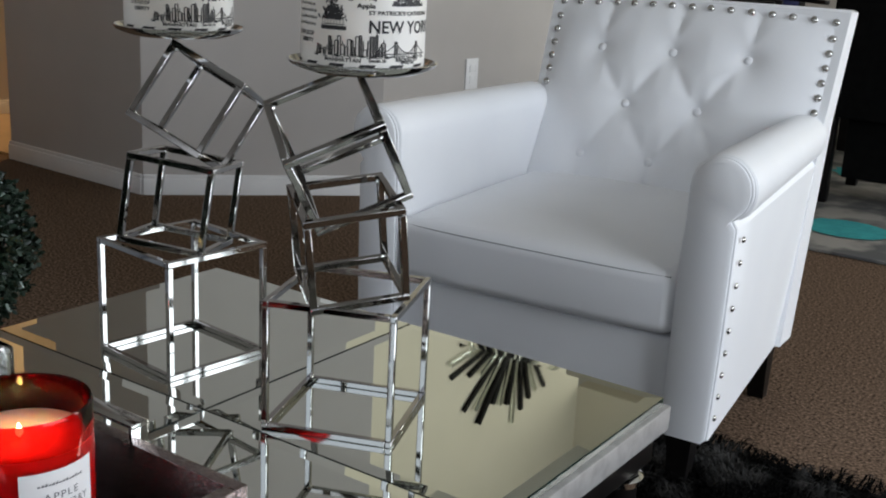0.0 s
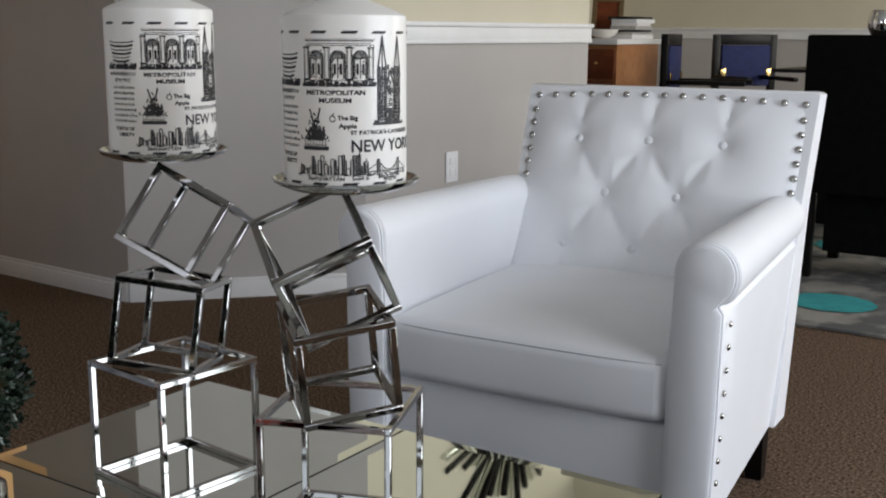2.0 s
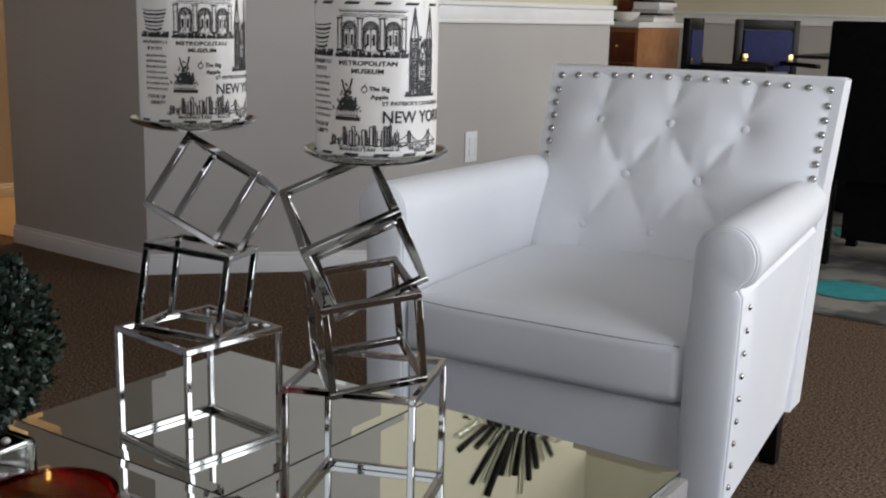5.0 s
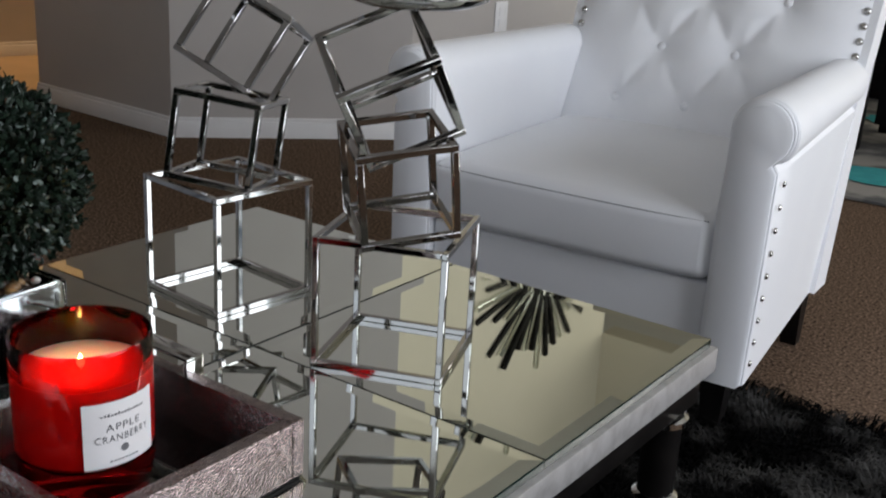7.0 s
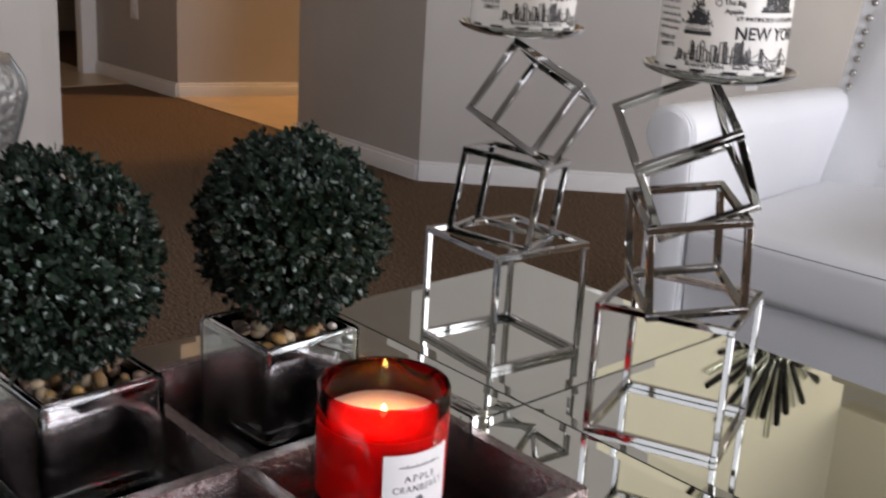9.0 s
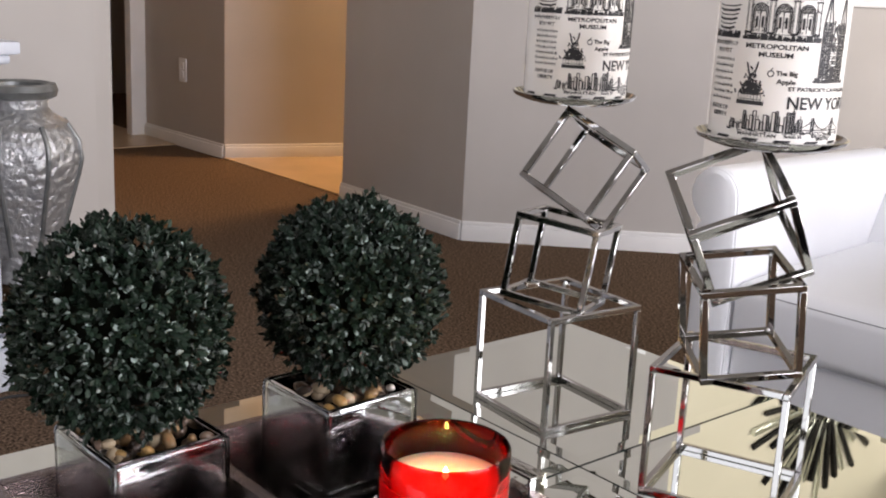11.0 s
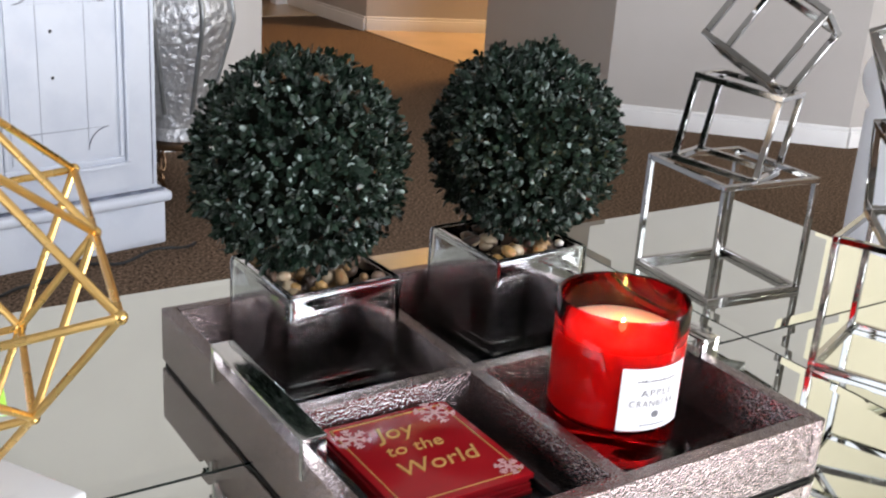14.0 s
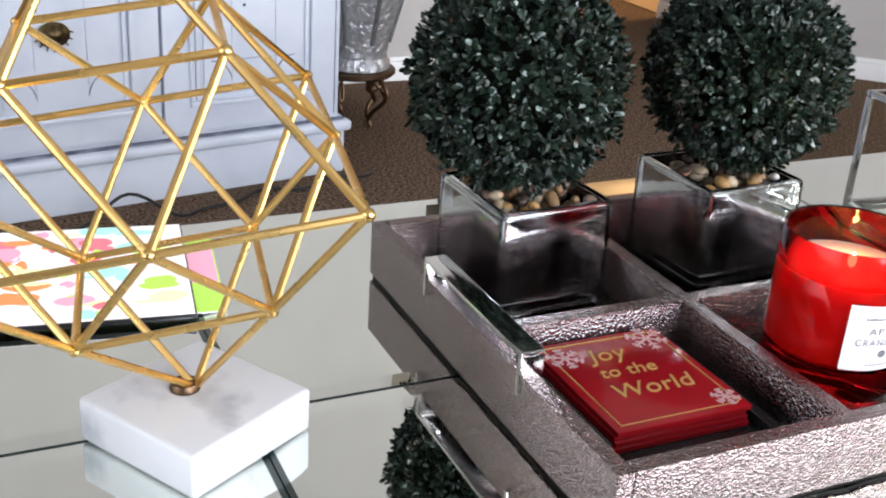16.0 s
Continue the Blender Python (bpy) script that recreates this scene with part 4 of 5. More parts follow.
    g = [[bm.verts.new(place(i / nu, j / nv, face(i / nu, j / nv))) for j in range(nv + 1)] for i in range(nu + 1)]
    for i in range(nu):
        for j in range(nv):
            bm.faces.new((g[i][j], g[i + 1][j], g[i + 1][j + 1], g[i][j + 1]))
    back = part("backrest", bm, "leather", c, "diamond tufted leather back")
    for q in back.data.polygons:
        q.use_smooth = True
    # frame of the back, behind the tufting
    bm = bmesh.new()
    vs = []
    for v in (0.0, 0.5, 0.96, 1.0, 1.012):
        z = ZB - 0.22 * (v == 0.0) + (ZT - ZB) * v
        y = 0.505 + lean * v
        hw = HW + 0.010 - 0.012 * (1 - v) - (0.008 if v > 1.005 else 0)
        ring = [bm.verts.new(q) for q in ((XC - hw, y + (0.006 if v > 1.005 else -0.001), z), (XC + hw, y + (0.006 if v > 1.005 else -0.001), z), (XC + hw, y + 0.085 - 0.02 * v - (0.008 if v > 1.005 else 0), z - 0.002), (XC - hw, y + 0.085 - 0.02 * v - (0.008 if v > 1.005 else 0), z - 0.002))]
        vs.append(ring)
    for a, b in zip(vs, vs[1:]):
        for k in range(4):
            bm.faces.new((a[k], a[(k + 1) % 4], b[(k + 1) % 4], b[k]))
    bm.faces.new(vs[0][::-1])
    bm.faces.new(vs[-1])
    part("back_frame", bm, "leather", c, "plain leather back frame")
    tilt = math.degrees(math.atan2(lean, ZT - ZB))
    for b in buttons:
        x, y, z = place(*b, face(*b) + 0.002)
        part("button", lathe(bmesh.new(), ((0.0095, -0.002), (0.0098, 0.002), (0.008, 0.0055), (0.004, 0.0075), (0.0005, 0.008)), 16, pose(x, y, z, 90 - tilt, 0, 0)), "leather", back, "covered button")
    dome = ((0.0082, 0), (0.0075, 0.0034), (0.0048, 0.006), (0.0005, 0.007))
    spots = [((i + 0.35) / 14.7, 0.972) for i in range(15)] + [(u, 0.90 - 0.066 * k) for u in (0.022, 0.978) for k in range(6)]
    for u, v in spots:
        x, y, z = place(u, v, max(face(u, v), 0.0) + 0.0006)
        part("nailhead", lathe(bmesh.new(), dome, 12, pose(x, y, z, 90 - tilt, 0, 0)), "nail", back)
    for x in (-0.295, 0.295):
        for y, k in ((0.05, 0), (0.505, 0.03)):
            bm = bmesh.new()
            t = [bm.verts.new((x + dx * 0.024, y + dy * 0.024, 0.124)) for dx, dy in ((-1, -1), (1, -1), (1, 1), (-1, 1))]
            f = [bm.verts.new((x + dx * 0.016, y + dy * 0.016 + k, 0.0)) for dx, dy in ((-1, -1), (1, -1), (1, 1), (-1, 1))]
            for q in range(4):
                bm.faces.new((f[q], f[(q + 1) % 4], t[(q + 1) % 4], t[q]))
            bm.faces.new(t)
            bm.faces.new(f[::-1])
            part("leg", bm, "black_wood", c, "tapered black wooden leg", smooth=False)
    return c


armchair()


# ---- the gilt wire ornament on its marble block ----
def ornament():
    o = thing("geometric_ornament", pose(0, 0, 0), "gold wire polyhedron ornament on a white marble block", "ornament")
    part("marble_base", B(-0.0465, 0.0465, -0.0465, 0.0465, 0.0004, 0.0285, bevel=0.0035, segments=3, m=pose(0.3145, -0.942, Z, 0, 0, 31)), "marble", o, "white veined marble block")
    m = Matrix.Translation((0.3135, -0.9645, 0.6494)) @ rotvec(0.1698, -0.0199, 0.6102) @ Matrix.Scale(0.1396, 4)
    r = Z + 0.0286
    part("collar", lathe(bmesh.new(), ((0.0088, 0), (0.009, 0.002), (0.0075, 0.0045), (0.002, 0.005)), 20, pose(0.308, -0.947, r)), "bronze", o, "round bronze collar")
    s = math.sqrt(0.5)
    corner = [Vector(v) for v in ((1, 0, 0), (-1, 0, 0), (0, 1, 0), (0, -1, 0), (0, 0, 1), (0, 0, -1))]
    mids = {}
    edges = set()
    for i, a in enumerate(corner):
        for j, b in enumerate(corner):
            if j > i and (a + b).length > 0.1:
                mids[(i, j)] = (a + b).normalized() * 0.7108
                edges |= {(i, (i, j)), (j, (i, j))}
    ks = list(mids)
    for p in range(len(ks)):
        for q in range(p + 1, len(ks)):
            if (mids[ks[p]] - mids[ks[q]]).length < 1.2 * 0.7108:
                edges.add((ks[p], ks[q]))
    pos = lambda k: m @ (corner[k] if isinstance(k, int) else mids[k])
    for a, b in sorted(edges, key=str):
        part("rod", bar(bmesh.new(), pos(a), pos(b), 0.0044, 8), "gold", o)
    for k in list(range(6)) + ks:
        bm = bmesh.new()
        bmesh.ops.create_icosphere(bm, subdivisions=2, radius=0.0036)
        bmesh.ops.translate(bm, verts=bm.verts, vec=pos(k))
        part("joint", bm, "gold", o)


ornament()


# ---- a tablet with its screen lit ----
def tablet():
    t = thing("tablet", pose(0.094, -0.958, Z + 0.0026, 0, 0, -8), "black tablet lying on the table, its screen showing bright pictures", "tablet")
    part("body", B(-0.088, 0.0775, -0.150, 0.0585, 0.0, 0.0045, bevel=0.0015), "black_plastic", t, "thin black body")
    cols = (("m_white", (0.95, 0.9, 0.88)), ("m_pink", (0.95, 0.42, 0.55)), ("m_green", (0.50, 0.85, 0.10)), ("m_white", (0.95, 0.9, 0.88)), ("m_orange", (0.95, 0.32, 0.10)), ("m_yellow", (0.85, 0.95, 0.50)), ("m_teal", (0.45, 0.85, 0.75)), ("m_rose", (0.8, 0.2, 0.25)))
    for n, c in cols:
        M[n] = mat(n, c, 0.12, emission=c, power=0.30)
    s = part("screen", B(-0.086, 0.076, -0.147, 0.057, 0.0046, 0.0050), "m_white", t, "lit screen", smooth=False)
    rnd = random.Random(3)
    for i in range(95):
        x, y = rnd.uniform(-0.080, 0.070), rnd.uniform(-0.140, 0.050)
        w, h = rnd.uniform(0.003, 0.013), rnd.uniform(0.003, 0.018)
        n, ph = 10, rnd.uniform(0, 6)
        bm = bmesh.new()
        vs = [bm.verts.new((max(-0.085, min(0.075, x + w * math.cos(6.283 * k / n + ph) * rnd.uniform(0.6, 1.1))), max(-0.146, min(0.056, y + h * math.sin(6.283 * k / n + ph))), 0.0051 + i * 0.000006)) for k in range(n)]
        bm.faces.new(vs)
        part("picture", bm, cols[(2 if y > 0.02 else 6) if i % 4 == 0 and y > -0.02 else i % 8][0], s, smooth=False)
    g = thing("magazine", pose(0.094, -0.958, Z + 0.0004, 0, 0, -8), "glossy magazine with a glowing cover lying under the tablet", "magazine")
    part("pages", B(-0.070, 0.064, -0.120, 0.080, 0.0, 0.0015, bevel=0.0004), "label", g, "white page block")
    # cover and band reuse the screen's emissive colours, so printed paper glows here
    part("cover", B(-0.070, 0.064, -0.120, 0.080, 0.0016, 0.0019), "m_green", g, "lime green cover, made to glow", smooth=False)
    part("cover_band", B(-0.050, 0.016, -0.118, 0.079, 0.00195, 0.0021), "m_pink", g, "glowing pink band on the cover", smooth=False)


tablet()


# ---- the white cabinet with its doors ----
def cabinet():
    c = thing("cabinet", pose(-1.136, -1.450, 0, 0, 0, 100), "chalk white distressed cabinet with moulded doors", "cabinet")
    # local x runs along the front, local y into the cabinet's depth
    W, H, D = 1.22, 0.735, 0.42
    part("body", B(0.012, W - 0.012, 0.012, D, 0.10, H - 0.03, bevel=0.003), "cabinet", c)
    bm = B(0, W, 0, D, 0.0, 0.098, bevel=0.006)
    box(bm, -0.012, W + 0.012, -0.014, D, 0.098, 0.122, bevel=0.010, segments=3)
    part("plinth", bm, "cabinet", c, "moulded plinth")
    bm = B(-0.03, W + 0.03, -0.03, D, H - 0.026, H, bevel=0.006)
    box(bm, -0.016, W + 0.016, -0.016, D, H - 0.046, H - 0.0265, bevel=0.008, segments=3)
    part("top", bm, "cabinet", c, "moulded top")
    part("worn_line", B(0.002, W - 0.002, -0.0005, 0.011, 0.1225, 0.1265), "wear", c, "dark worn edge")
    dw = (W - 0.06) / 3
    for k in range(3):
        x0, x1 = 0.03 + k * dw + 0.003, 0.03 + (k + 1) * dw - 0.003
        z0, z1 = 0.14, H - 0.06
        d = part("door", B(x0, x1, -0.006, 0.011, z0, z1, bevel=0.003), "cabinet", c, "moulded cabinet door")
        part("gap_line", B(x1 + 0.0005, x1 + 0.0055, 0.0, 0.0118, z0, z1), "wear", d, "dark gap between the doors")
        b = 0.052
        for q in (0, 0.013):
            bm = bmesh.new()
            for a in ((x0 + b + q, x1 - b - q, z0 + b + q, z0 + b + q + 0.009), (x0 + b + q, x1 - b - q, z1 - b - q - 0.009, z1 - b - q), (x0 + b + q, x0 + b + q + 0.009, z0 + b + q + 0.009, z1 - b - q - 0.009), (x1 - b - q - 0.009, x1 - b - q, z0 + b + q + 0.009, z1 - b - q - 0.009)):
                box(bm, a[0], a[1], -0.016 + q * 0.4, -0.0062, a[2], a[3], bevel=0.003)
            part("moulding", bm, "cabinet", d, "raised moulding")
        part("panel", B(x0 + b + 0.03, x1 - b - 0.03, -0.0105, -0.0063, z0 + b + 0.03, z1 - b - 0.03, bevel=0.002), "cabinet", d)
        # the scored line with scooped corners
        s = 0.045
        a0, a1, c0, c1 = x0 + b + 0.045, x1 - b - 0.045, z0 + b + 0.045, z1 - b - 0.045
        line = []
        for cx, cz, st in ((a0, c0, 90), (a0, c1, 0), (a1, c1, -90), (a1, c0, 180)):
            arc = [(cx + s * math.cos(radians(st - 90 * i / 6)), -0.0108, cz + s * math.sin(radians(st - 90 * i / 6))) for i in range(7)]
            line += arc
        line.append(line[0])
        tube("scored_line", line, 0.0012, "wear", d, "dark scored line")
        for hz in (0.41, 0.50):
            part("screw_hole", lathe(bmesh.new(), ((0.0035, 0), (0.0030, 0.0008)), 10, pose((x0 + x1) / 2 - 0.02, -0.0106, hz - 0.02, 90, 0, 0)), "ink", d, "empty screw hole")
    h = part("door_pull", lathe(bmesh.new(), ((0.004, 0), (0.026, 0.003), (0.030, 0.008), (0.022, 0.012), (0.012, 0.020), (0.002, 0.022)), 20, pose(0.03 + 1.47 * dw, -0.0107, 0.36, 90, 0, 0) @ Matrix.Diagonal((1, 0.8, 1, 1))), "brass_dark", c, "pierced antique brass pull")
    bm = bmesh.new()
    for k in range(9):
        a = math.pi + math.pi * k / 8
        bar(bm, (0.03 + 1.47 * dw, -0.014, 0.375), (0.03 + 1.47 * dw + 0.036 * math.cos(a), -0.018, 0.362 + 0.034 * math.sin(a)), 0.003, 6)
    part("pull_drop", bm, "brass_dark", c, "antique brass drop")


M["brass_dark"] = mat("antique_brass", (0.16, 0.115, 0.05), 0.4, 1.0, colour2=(0.05, 0.035, 0.02), scale=90)
cabinet()
rnd = random.Random(8)
pts = []
for k in range(60):
    s = k / 59
    x, y = -1.30 + 0.24 * s, -0.20 - 0.95 * s
    pts.append((x + 0.022 * math.sin(s * 17) + 0.012 * math.sin(s * 41), y, 0.006 + 0.05 * max(0, math.sin(s * 13 + 0.4)) ** 2 * (0.3 + 0.7 * (0.4 < s < 0.9))))
tagged(tube("power_cable", pts, 0.0035, "cable"), "thin black power cable lying along the carpet", "cable")


# ---- the hammered floor vase ----
def vase():
    v = thing("floor_vase", pose(-1.680, -0.101, 0), "tall hammered silver vase on a scrolled bronze stand", "floor vase")
    prof = ((0.070, 0.150), (0.083, 0.152), (0.083, 0.168), (0.074, 0.180), (0.082, 0.22), (0.106, 0.31), (0.132, 0.40), (0.143, 0.445), (0.138, 0.485), (0.112, 0.525), (0.078, 0.545), (0.064, 0.560), (0.066, 0.580), (0.080, 0.586))
    bm = lathe(bmesh.new(), prof, 48)
    for w in bm.verts:
        a = math.atan2(w.co.y, w.co.x)
        r = math.hypot(w.co.x, w.co.y)
        if 0.2 < w.co.z < 0.54:
            k = 1 - 0.035 * abs(math.sin(4 * a))
            w.co.x *= k
            w.co.y *= k
    part("body", bm, "vase", v)
    for i in range(8):
        a = math.pi / 4 * i + 0.1
        tube("rib", [(r * 1.0 * math.cos(a), r * math.sin(a), z) for r, z in prof[4:10]], 0.006, "pewter", v, "smooth pewter rib")
    part("rim", lathe(bmesh.new(), ((0.078, 0.582), (0.086, 0.586), (0.090, 0.600), (0.084, 0.614), (0.072, 0.616), (0.064, 0.610), (0.062, 0.582)), 40), "pewter", v, "dark pewter rim")
    # flat black disc painted as the dark hollow inside the neck
    part("mouth", lathe(bmesh.new(), ((0.0615, 0.594), (0.002, 0.593)), 32), "ink", v)
    part("stand_ring", lathe(bmesh.new(), ((0.092, 0.132), (0.098, 0.138), (0.098, 0.146), (0.090, 0.1495), (0.02, 0.1495)), 32), "bronze", v, "round bronze stand")
    for i in range(4):
        a = math.pi / 2 * i + 0.5
        c, s = math.cos(a), math.sin(a)
        pts = [((0.075 + 0.028 * math.sin(t * 5.5)) * c, (0.075 + 0.028 * math.sin(t * 5.5)) * s, 0.133 - 0.13 * t) for t in [k / 14 for k in range(15)]]
        tube("scroll_leg", pts, 0.006, "bronze", v, "scrolled bronze leg")
        pts = [((0.060 + 0.030 * t * math.cos(t * 7)) * c - 0.025 * t * math.sin(t * 7) * s, (0.060 + 0.030 * t * math.cos(t * 7)) * s + 0.025 * t * math.sin(t * 7) * c, 0.10 - 0.03 * math.sin(t * 7)) for t in [k / 14 for k in range(15)]]
        tube("scroll", pts, 0.004, "bronze", v)


vase()


# ---- on the walls ----
def plate(at, turn, name, holes):
    p = thing(name, pose(*at, 0, 0, turn), "white plastic %s on the grey wall" % ("electric socket plate" if holes else "light switch plate"), "wall plate")
    part("cover", B(-0.036, 0.036, -0.006, -0.0005, -0.058, 0.058, bevel=0.003), "plate_white", p)
    for z in ((-0.021, 0.021) if holes else (0,)):
        part("socket" if holes else "switch", B(-0.016, 0.016, -0.009, -0.0062, z - 0.015, z + 0.015, bevel=0.003), "plate_white", p)


plate((-1.333, 2.58, 0.40), 85, "socket_plate", True)
plate((-2.25, 1.568, 1.16), -10.2, "switch_plate", False)
plate((-1.455, 2.015, 1.16), 46.7, "switch_plate", False)
plate((-4.146, 1.570, 0.383), 1.4, "socket_plate", True)


def sunburst():
    s = thing("sunburst_mirror", pose(-1.297, 3.0, 1.66, 0, 0, 85), "sunburst wall mirror of radiating black and mirrored bars", "wall mirror")
    rnd = random.Random(4)
    part("mirror_disc", lathe(bmesh.new(), ((0.10, 0.0), (0.10, 0.010), (0.002, 0.010)), 32, pose(0, -0.008, 0, 90, 0, 0)), "mirror", s, "small round mirror")
    for k in range(44):
        a = 2 * math.pi * k / 44
        r1 = rnd.choice((0.31, 0.37, 0.43, 0.47, 0.40))
        w = rnd.uniform(0.016, 0.028)
        b = B(0.104, r1, -0.016 - 0.004 * (k % 3), -0.004, -w / 2, w / 2, bevel=0.002)
        bmesh.ops.transform(b, matrix=Matrix.Rotation(a, 4, 'Y'), verts=b.verts)
        part("ray", b, "mirror" if k % 5 in (1, 3) else "black_wood", s)


sunburst()

# ---- the dining room beyond ----
tagged(part("dining_rug", B(-1.0, 3.3, 2.50, 6.4, 0.001, 0.012, bevel=0.004), "dining_rug"), "grey patterned area rug with teal spots", "rug")
for nm, x, y, a, b in (("rug_spot", 0.05, 2.82, 0.15, 0.13), ("rug_spot", 0.9, 3.4, 0.25, 0.2), ("rug_spot", -0.1, 3.9, 0.2, 0.16)):
    bm = bmesh.new()
    vs = [bm.verts.new((x + a * math.cos(k * 0.2618) * (1 + 0.08 * math.sin(3 * k)), y + b * math.sin(k * 0.2618), 0.0165)) for k in range(24)]
    bm.faces.new(vs)
    part(nm, bm, "teal", bpy.data.objects["dining_rug"], "teal pile spot", smooth=False)


def dining_chair(m, solid):
    c = thing("dining_chair", m, "tall black upholstered dining chair" if solid else "black dining chair with navy blue padded back and brass corners", "chair", "dining chairs")
    w, h = (0.27, 0.905) if solid else (0.20, 0.90)
    part("seat", B(-w, w, -0.24, 0.22, 0.42, 0.48, bevel=0.015), "black_fabric" if solid else "navy", c)
    for x in (-w + 0.025, w - 0.025):
        for y in (-0.21, 0.20):
            part("leg", B(x - 0.02, x + 0.02, y - 0.02, y + 0.02, 0.013, 0.4195, bevel=0.003), "black_wood", c)
    if solid:
        part("backrest", B(-w, w, -0.30, -0.241, 0.34, h, bevel=0.012), "black_fabric", c, "plain black back")
        part("skirt", B(-w + 0.09, w, -0.235, 0.2, 0.12, 0.4195), "black_fabric", c)
    else:
        for x in (-w + 0.02, w - 0.02):
            part("post", B(x - 0.02, x + 0.02, 0.20, 0.235, 0.48, h, bevel=0.004), "black_wood", c)
        part("crest", B(-w + 0.04, w - 0.04, 0.2, 0.235, h - 0.06, h, bevel=0.004), "black_wood", c)
        part("backrest", B(-w + 0.045, w - 0.045, 0.19, 0.24, 0.60, h - 0.062, bevel=0.01), "navy", c, "navy padded back")
        for x in (-w + 0.055, w - 0.055):
            part("corner_cap", B(x - 0.016, x + 0.016, 0.184, 0.1895, 0.66, 0.70, bevel=0.002), "brass", c, "brass corner cap")
            part("arm", B(x - 0.055, x - 0.02, -0.2, 0.199, 0.64, 0.665, bevel=0.006), "black_wood", c)


dining_chair(pose(0.095, 3.42, 0), True)
dining_chair(pose(-1.07, 5.42, 0, 0, 0, 46), False)
dining_chair(pose(-1.13, 4.78, 0, 0, 0, 101), False)


def dining_table():
    t = thing("dining_table", pose(0.25, 4.6, 0), "dark dining table with a glass top", "dining table")
    part("tabletop", B(-0.85, 1.0, -0.5, 0.5, 0.735, 0.75, bevel=0.004), "black_wood", t, "glossy dark top")
    for x in (-0.6, 0.75):
        part("pedestal", B(x - 0.09, x + 0.09, -0.2, 0.2, 0.0125, 0.7345, bevel=0.01), "black_wood", t)
    g = thing("candle_globe", pose(-0.185, 4.3, 0.75), "mercury glass globe on a stem on the dining table", "candle holder")
    part("stem", lathe(bmesh.new(), ((0.04, 0.0), (0.042, 0.006), (0.014, 0.02), (0.012, 0.08), (0.024, 0.11), (0.014, 0.135)), 24), "silver_glass", g)
    part("globe", lathe(bmesh.new(), ((0.014, 0.136), (0.04, 0.15), (0.058, 0.185), (0.06, 0.215), (0.05, 0.25), (0.043, 0.262), (0.041, 0.26), (0.047, 0.25), (0.05, 0.2)), 32, caps=False), "silver_glass", g)


dining_table()


def sideboard():
    s = thing("sideboard", pose(-1.75, 5.1, 0), "cherry and oak sideboard with a pale top", "sideboard")
    part("body", B(-0.50, -0.08, 0.0, 0.61, 0.0, 0.835, bevel=0.004), "oak", s, "honey oak side panel")
    for i in range(4):
        z = 0.08 + i * 0.185
        d = part("drawer", B(-0.48, -0.09, -0.016, -0.0005, z, z + 0.175, bevel=0.004), "cherry", s, "cherry drawer front")
        part("knob", lathe(bmesh.new(), ((0.004, 0), (0.01, 0.012), (0.002, 0.018)), 12, pose(-0.20, -0.0165, z + 0.09, 90, 0, 0)), "brass", d)
    part("top", B(-0.52, -0.065, -0.03, 0.63, 0.8355, 0.868, bevel=0.005), "trim", s, "pale top")
    rnd = random.Random(2)
    z = 0.8685
    for k in range(7):
        h = rnd.uniform(0.012, 0.026)
        nm = rnd.choice(("label", "black_plastic", "silver_wood", "plate_white"))
        a = rnd.uniform(-8, 8)
        tagged(part("book", B(-0.13, 0.13, -0.085, 0.085, 0, h, bevel=0.002), nm, at=pose(-1.935 + rnd.uniform(-0.012, 0.012), 5.53, z, 0, 0, 90 + a)), {"label": "thin white paper folder in a stack", "black_plastic": "thin black book in a stack", "silver_wood": "grey magazine in a stack", "plate_white": "white booklet in a stack"}[nm], "book", "stack of papers")
        z += h + 0.0003
    f = thing("picture_frame", pose(-2.13, 5.58, 0.8685, -10, 0, 15), "small bronze picture frame standing on the sideboard", "picture frame")
    bm = B(-0.10, 0.10, -0.01, 0.01, 0, 0.03, bevel=0.003)
    box(bm, -0.10, 0.10, -0.01, 0.01, 0.23, 0.26, bevel=0.003), box(bm, -0.10, -0.07, -0.01, 0.01, 0.03, 0.23, bevel=0.003), box(bm, 0.07, 0.10, -0.01, 0.01, 0.03, 0.23, bevel=0.003)
    part("frame", bm, "bronze_frame", f)
    part("print", B(-0.07, 0.07, -0.002, 0.004, 0.03, 0.23), "cherry", f, "dark picture", smooth=False)
    b = thing("dish", pose(-1.98, 5.22, 0.8685), "cream ceramic dish on the sideboard", "dish")
    part("bowl", lathe(bmesh.new(), ((0.03, 0), (0.07, 0.02), (0.095, 0.055), (0.09, 0.056), (0.06, 0.026), (0.002, 0.016)), 28), "wax", b)


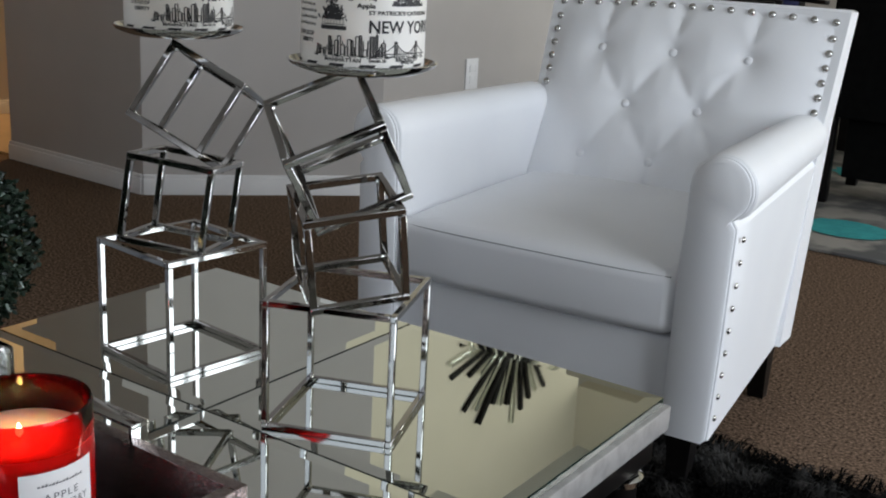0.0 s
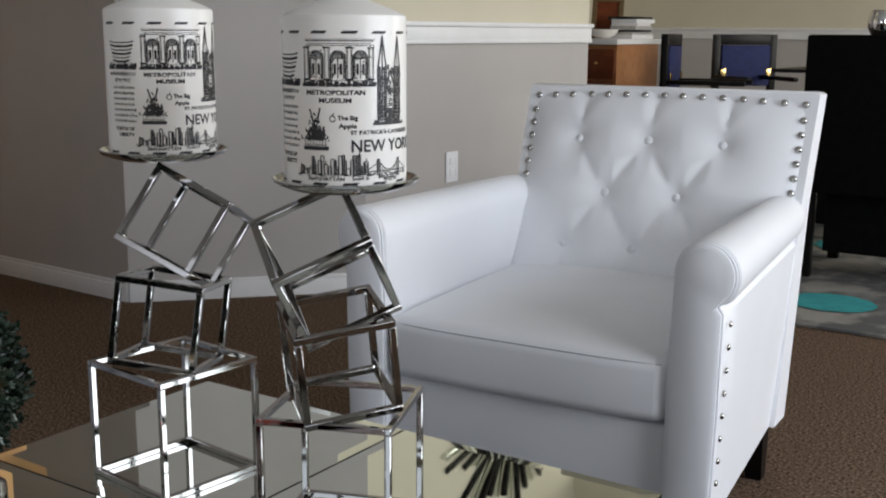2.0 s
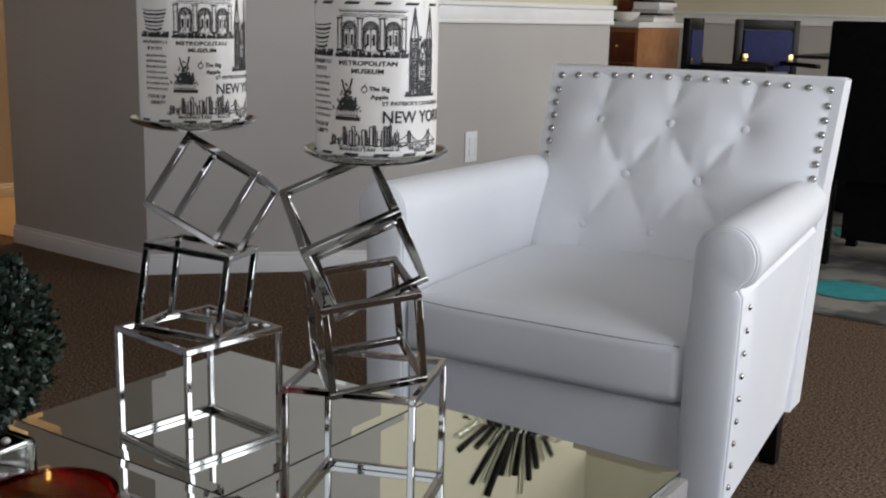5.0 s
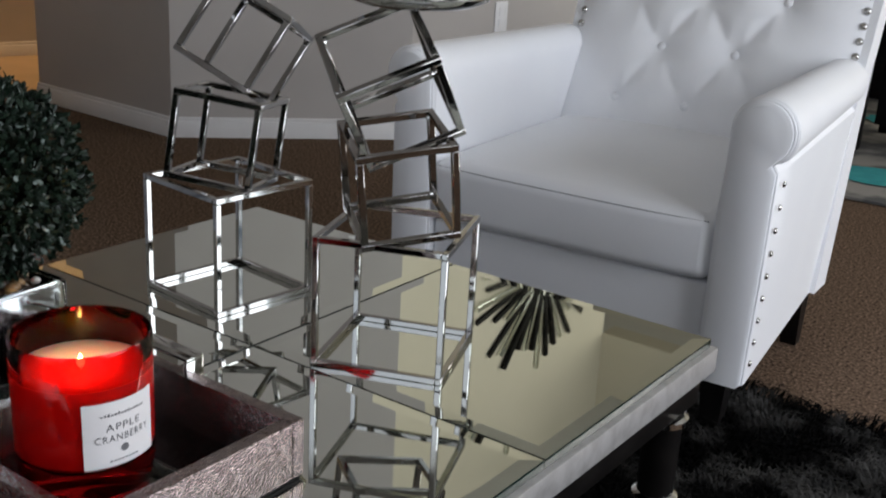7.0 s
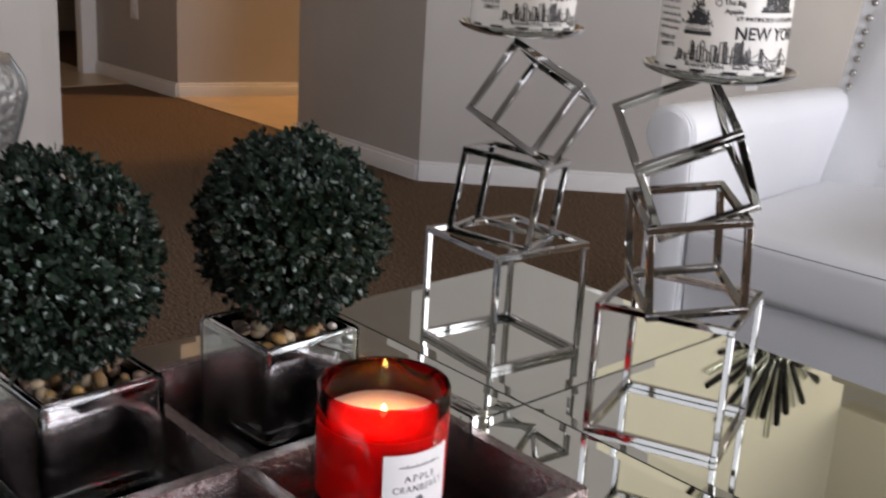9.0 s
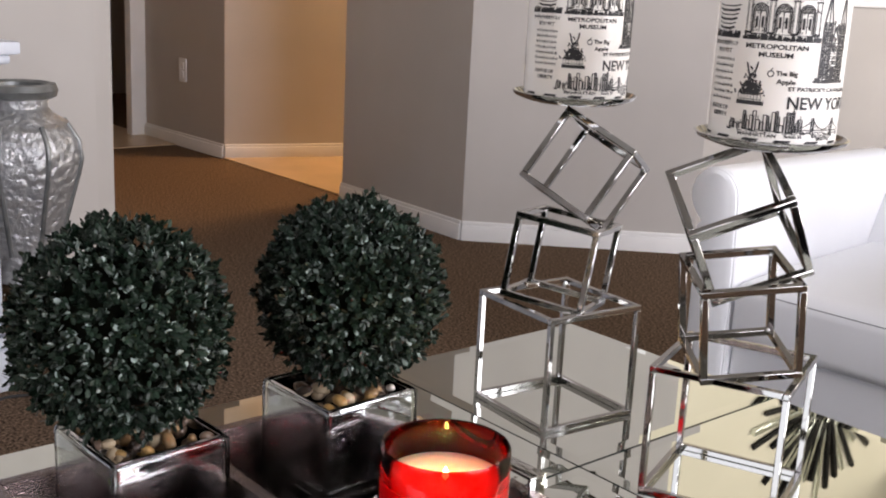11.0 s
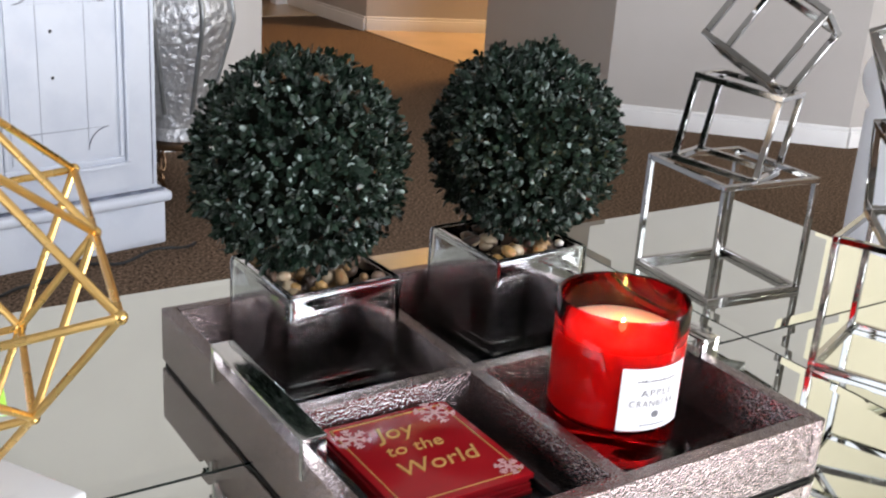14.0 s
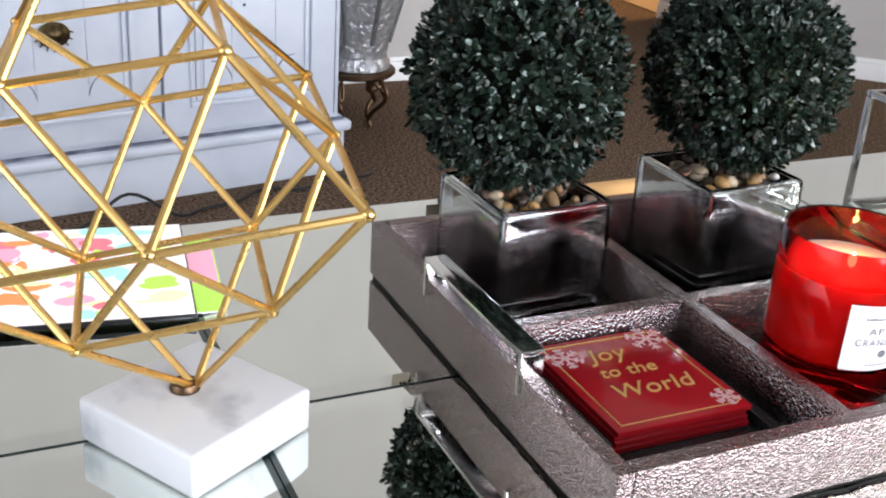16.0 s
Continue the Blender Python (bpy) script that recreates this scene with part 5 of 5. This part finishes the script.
M["bronze_frame"] = mat("bronze_frame", (0.28, 0.2, 0.1), 0.4, 0.5, colour2=(0.2, 0.14, 0.07), scale=40)
sideboard()

# ---- the hall door ----
d = tagged(part("door_1", B(-5.42, -5.38, 0.92, 1.52, 0.01, 2.05, bevel=0.003), "trim"), "white hall door standing in shade", "door", kind="structure")

# ---- shag rug under the table ----
def shag_rug():
    x0, x1, y0, y1 = -0.55, 1.25, -1.7, 0.93
    r = thing("shag_rug", pose(0, 0, 0), "charcoal and black shag rug under the coffee table", "shag rug")
    part("backing", B(x0, x1, y0, y1, 0.001, 0.008), "shag", r, smooth=False)
    rs = np.random.RandomState(7)
    n = 26000
    p = np.stack([rs.uniform(x0, x1, n), rs.uniform(y0, y1, n)], 1)
    keep = (p[:, 0] > 0.15) & (p[:, 1] > -0.6)
    p = np.concatenate([p[keep], np.stack([rs.uniform(0.15, x1 + 0.01, 30000), rs.uniform(-0.5, y1 + 0.015, 30000)], 1)])
    n = len(p)
    a = rs.uniform(0, 2 * np.pi, n)
    cl = np.array([noise.noise(Vector((x * 7, y * 7, 0))) for x, y in p])
    a = a * 0.35 + cl * 5
    ln = rs.uniform(0.016, 0.038, n)
    base = np.stack([p[:, 0], p[:, 1], np.full(n, 0.008)], 1)
    side = np.stack([-np.sin(a), np.cos(a), np.zeros(n)], 1) * 0.0016
    out = np.stack([np.cos(a), np.sin(a), np.zeros(n)], 1)
    mid = base + out * (ln * 0.4)[:, None] + np.array([0, 0, 1.0]) * (ln * 0.55)[:, None]
    tip = base + out * ln[:, None] + np.array([0, 0, 1.0]) * (ln * 0.45)[:, None]
    vs = np.stack([base - side, base + side, mid + side, mid - side, tip], 1).reshape(-1, 3)
    k = np.arange(n)[:, None] * 5
    quads = (k + np.array([0, 1, 2, 3])).tolist()
    tris = (k + np.array([3, 2, 4])).tolist()
    me = bpy.data.meshes.new("shag")
    me.from_pydata(vs.tolist(), [], quads + tris)
    me.materials.append(M["shag"])
    o = new("shag", me)
    o.parent = r
    tagged(o, "long charcoal pile", kind="stuff")


shag_rug()
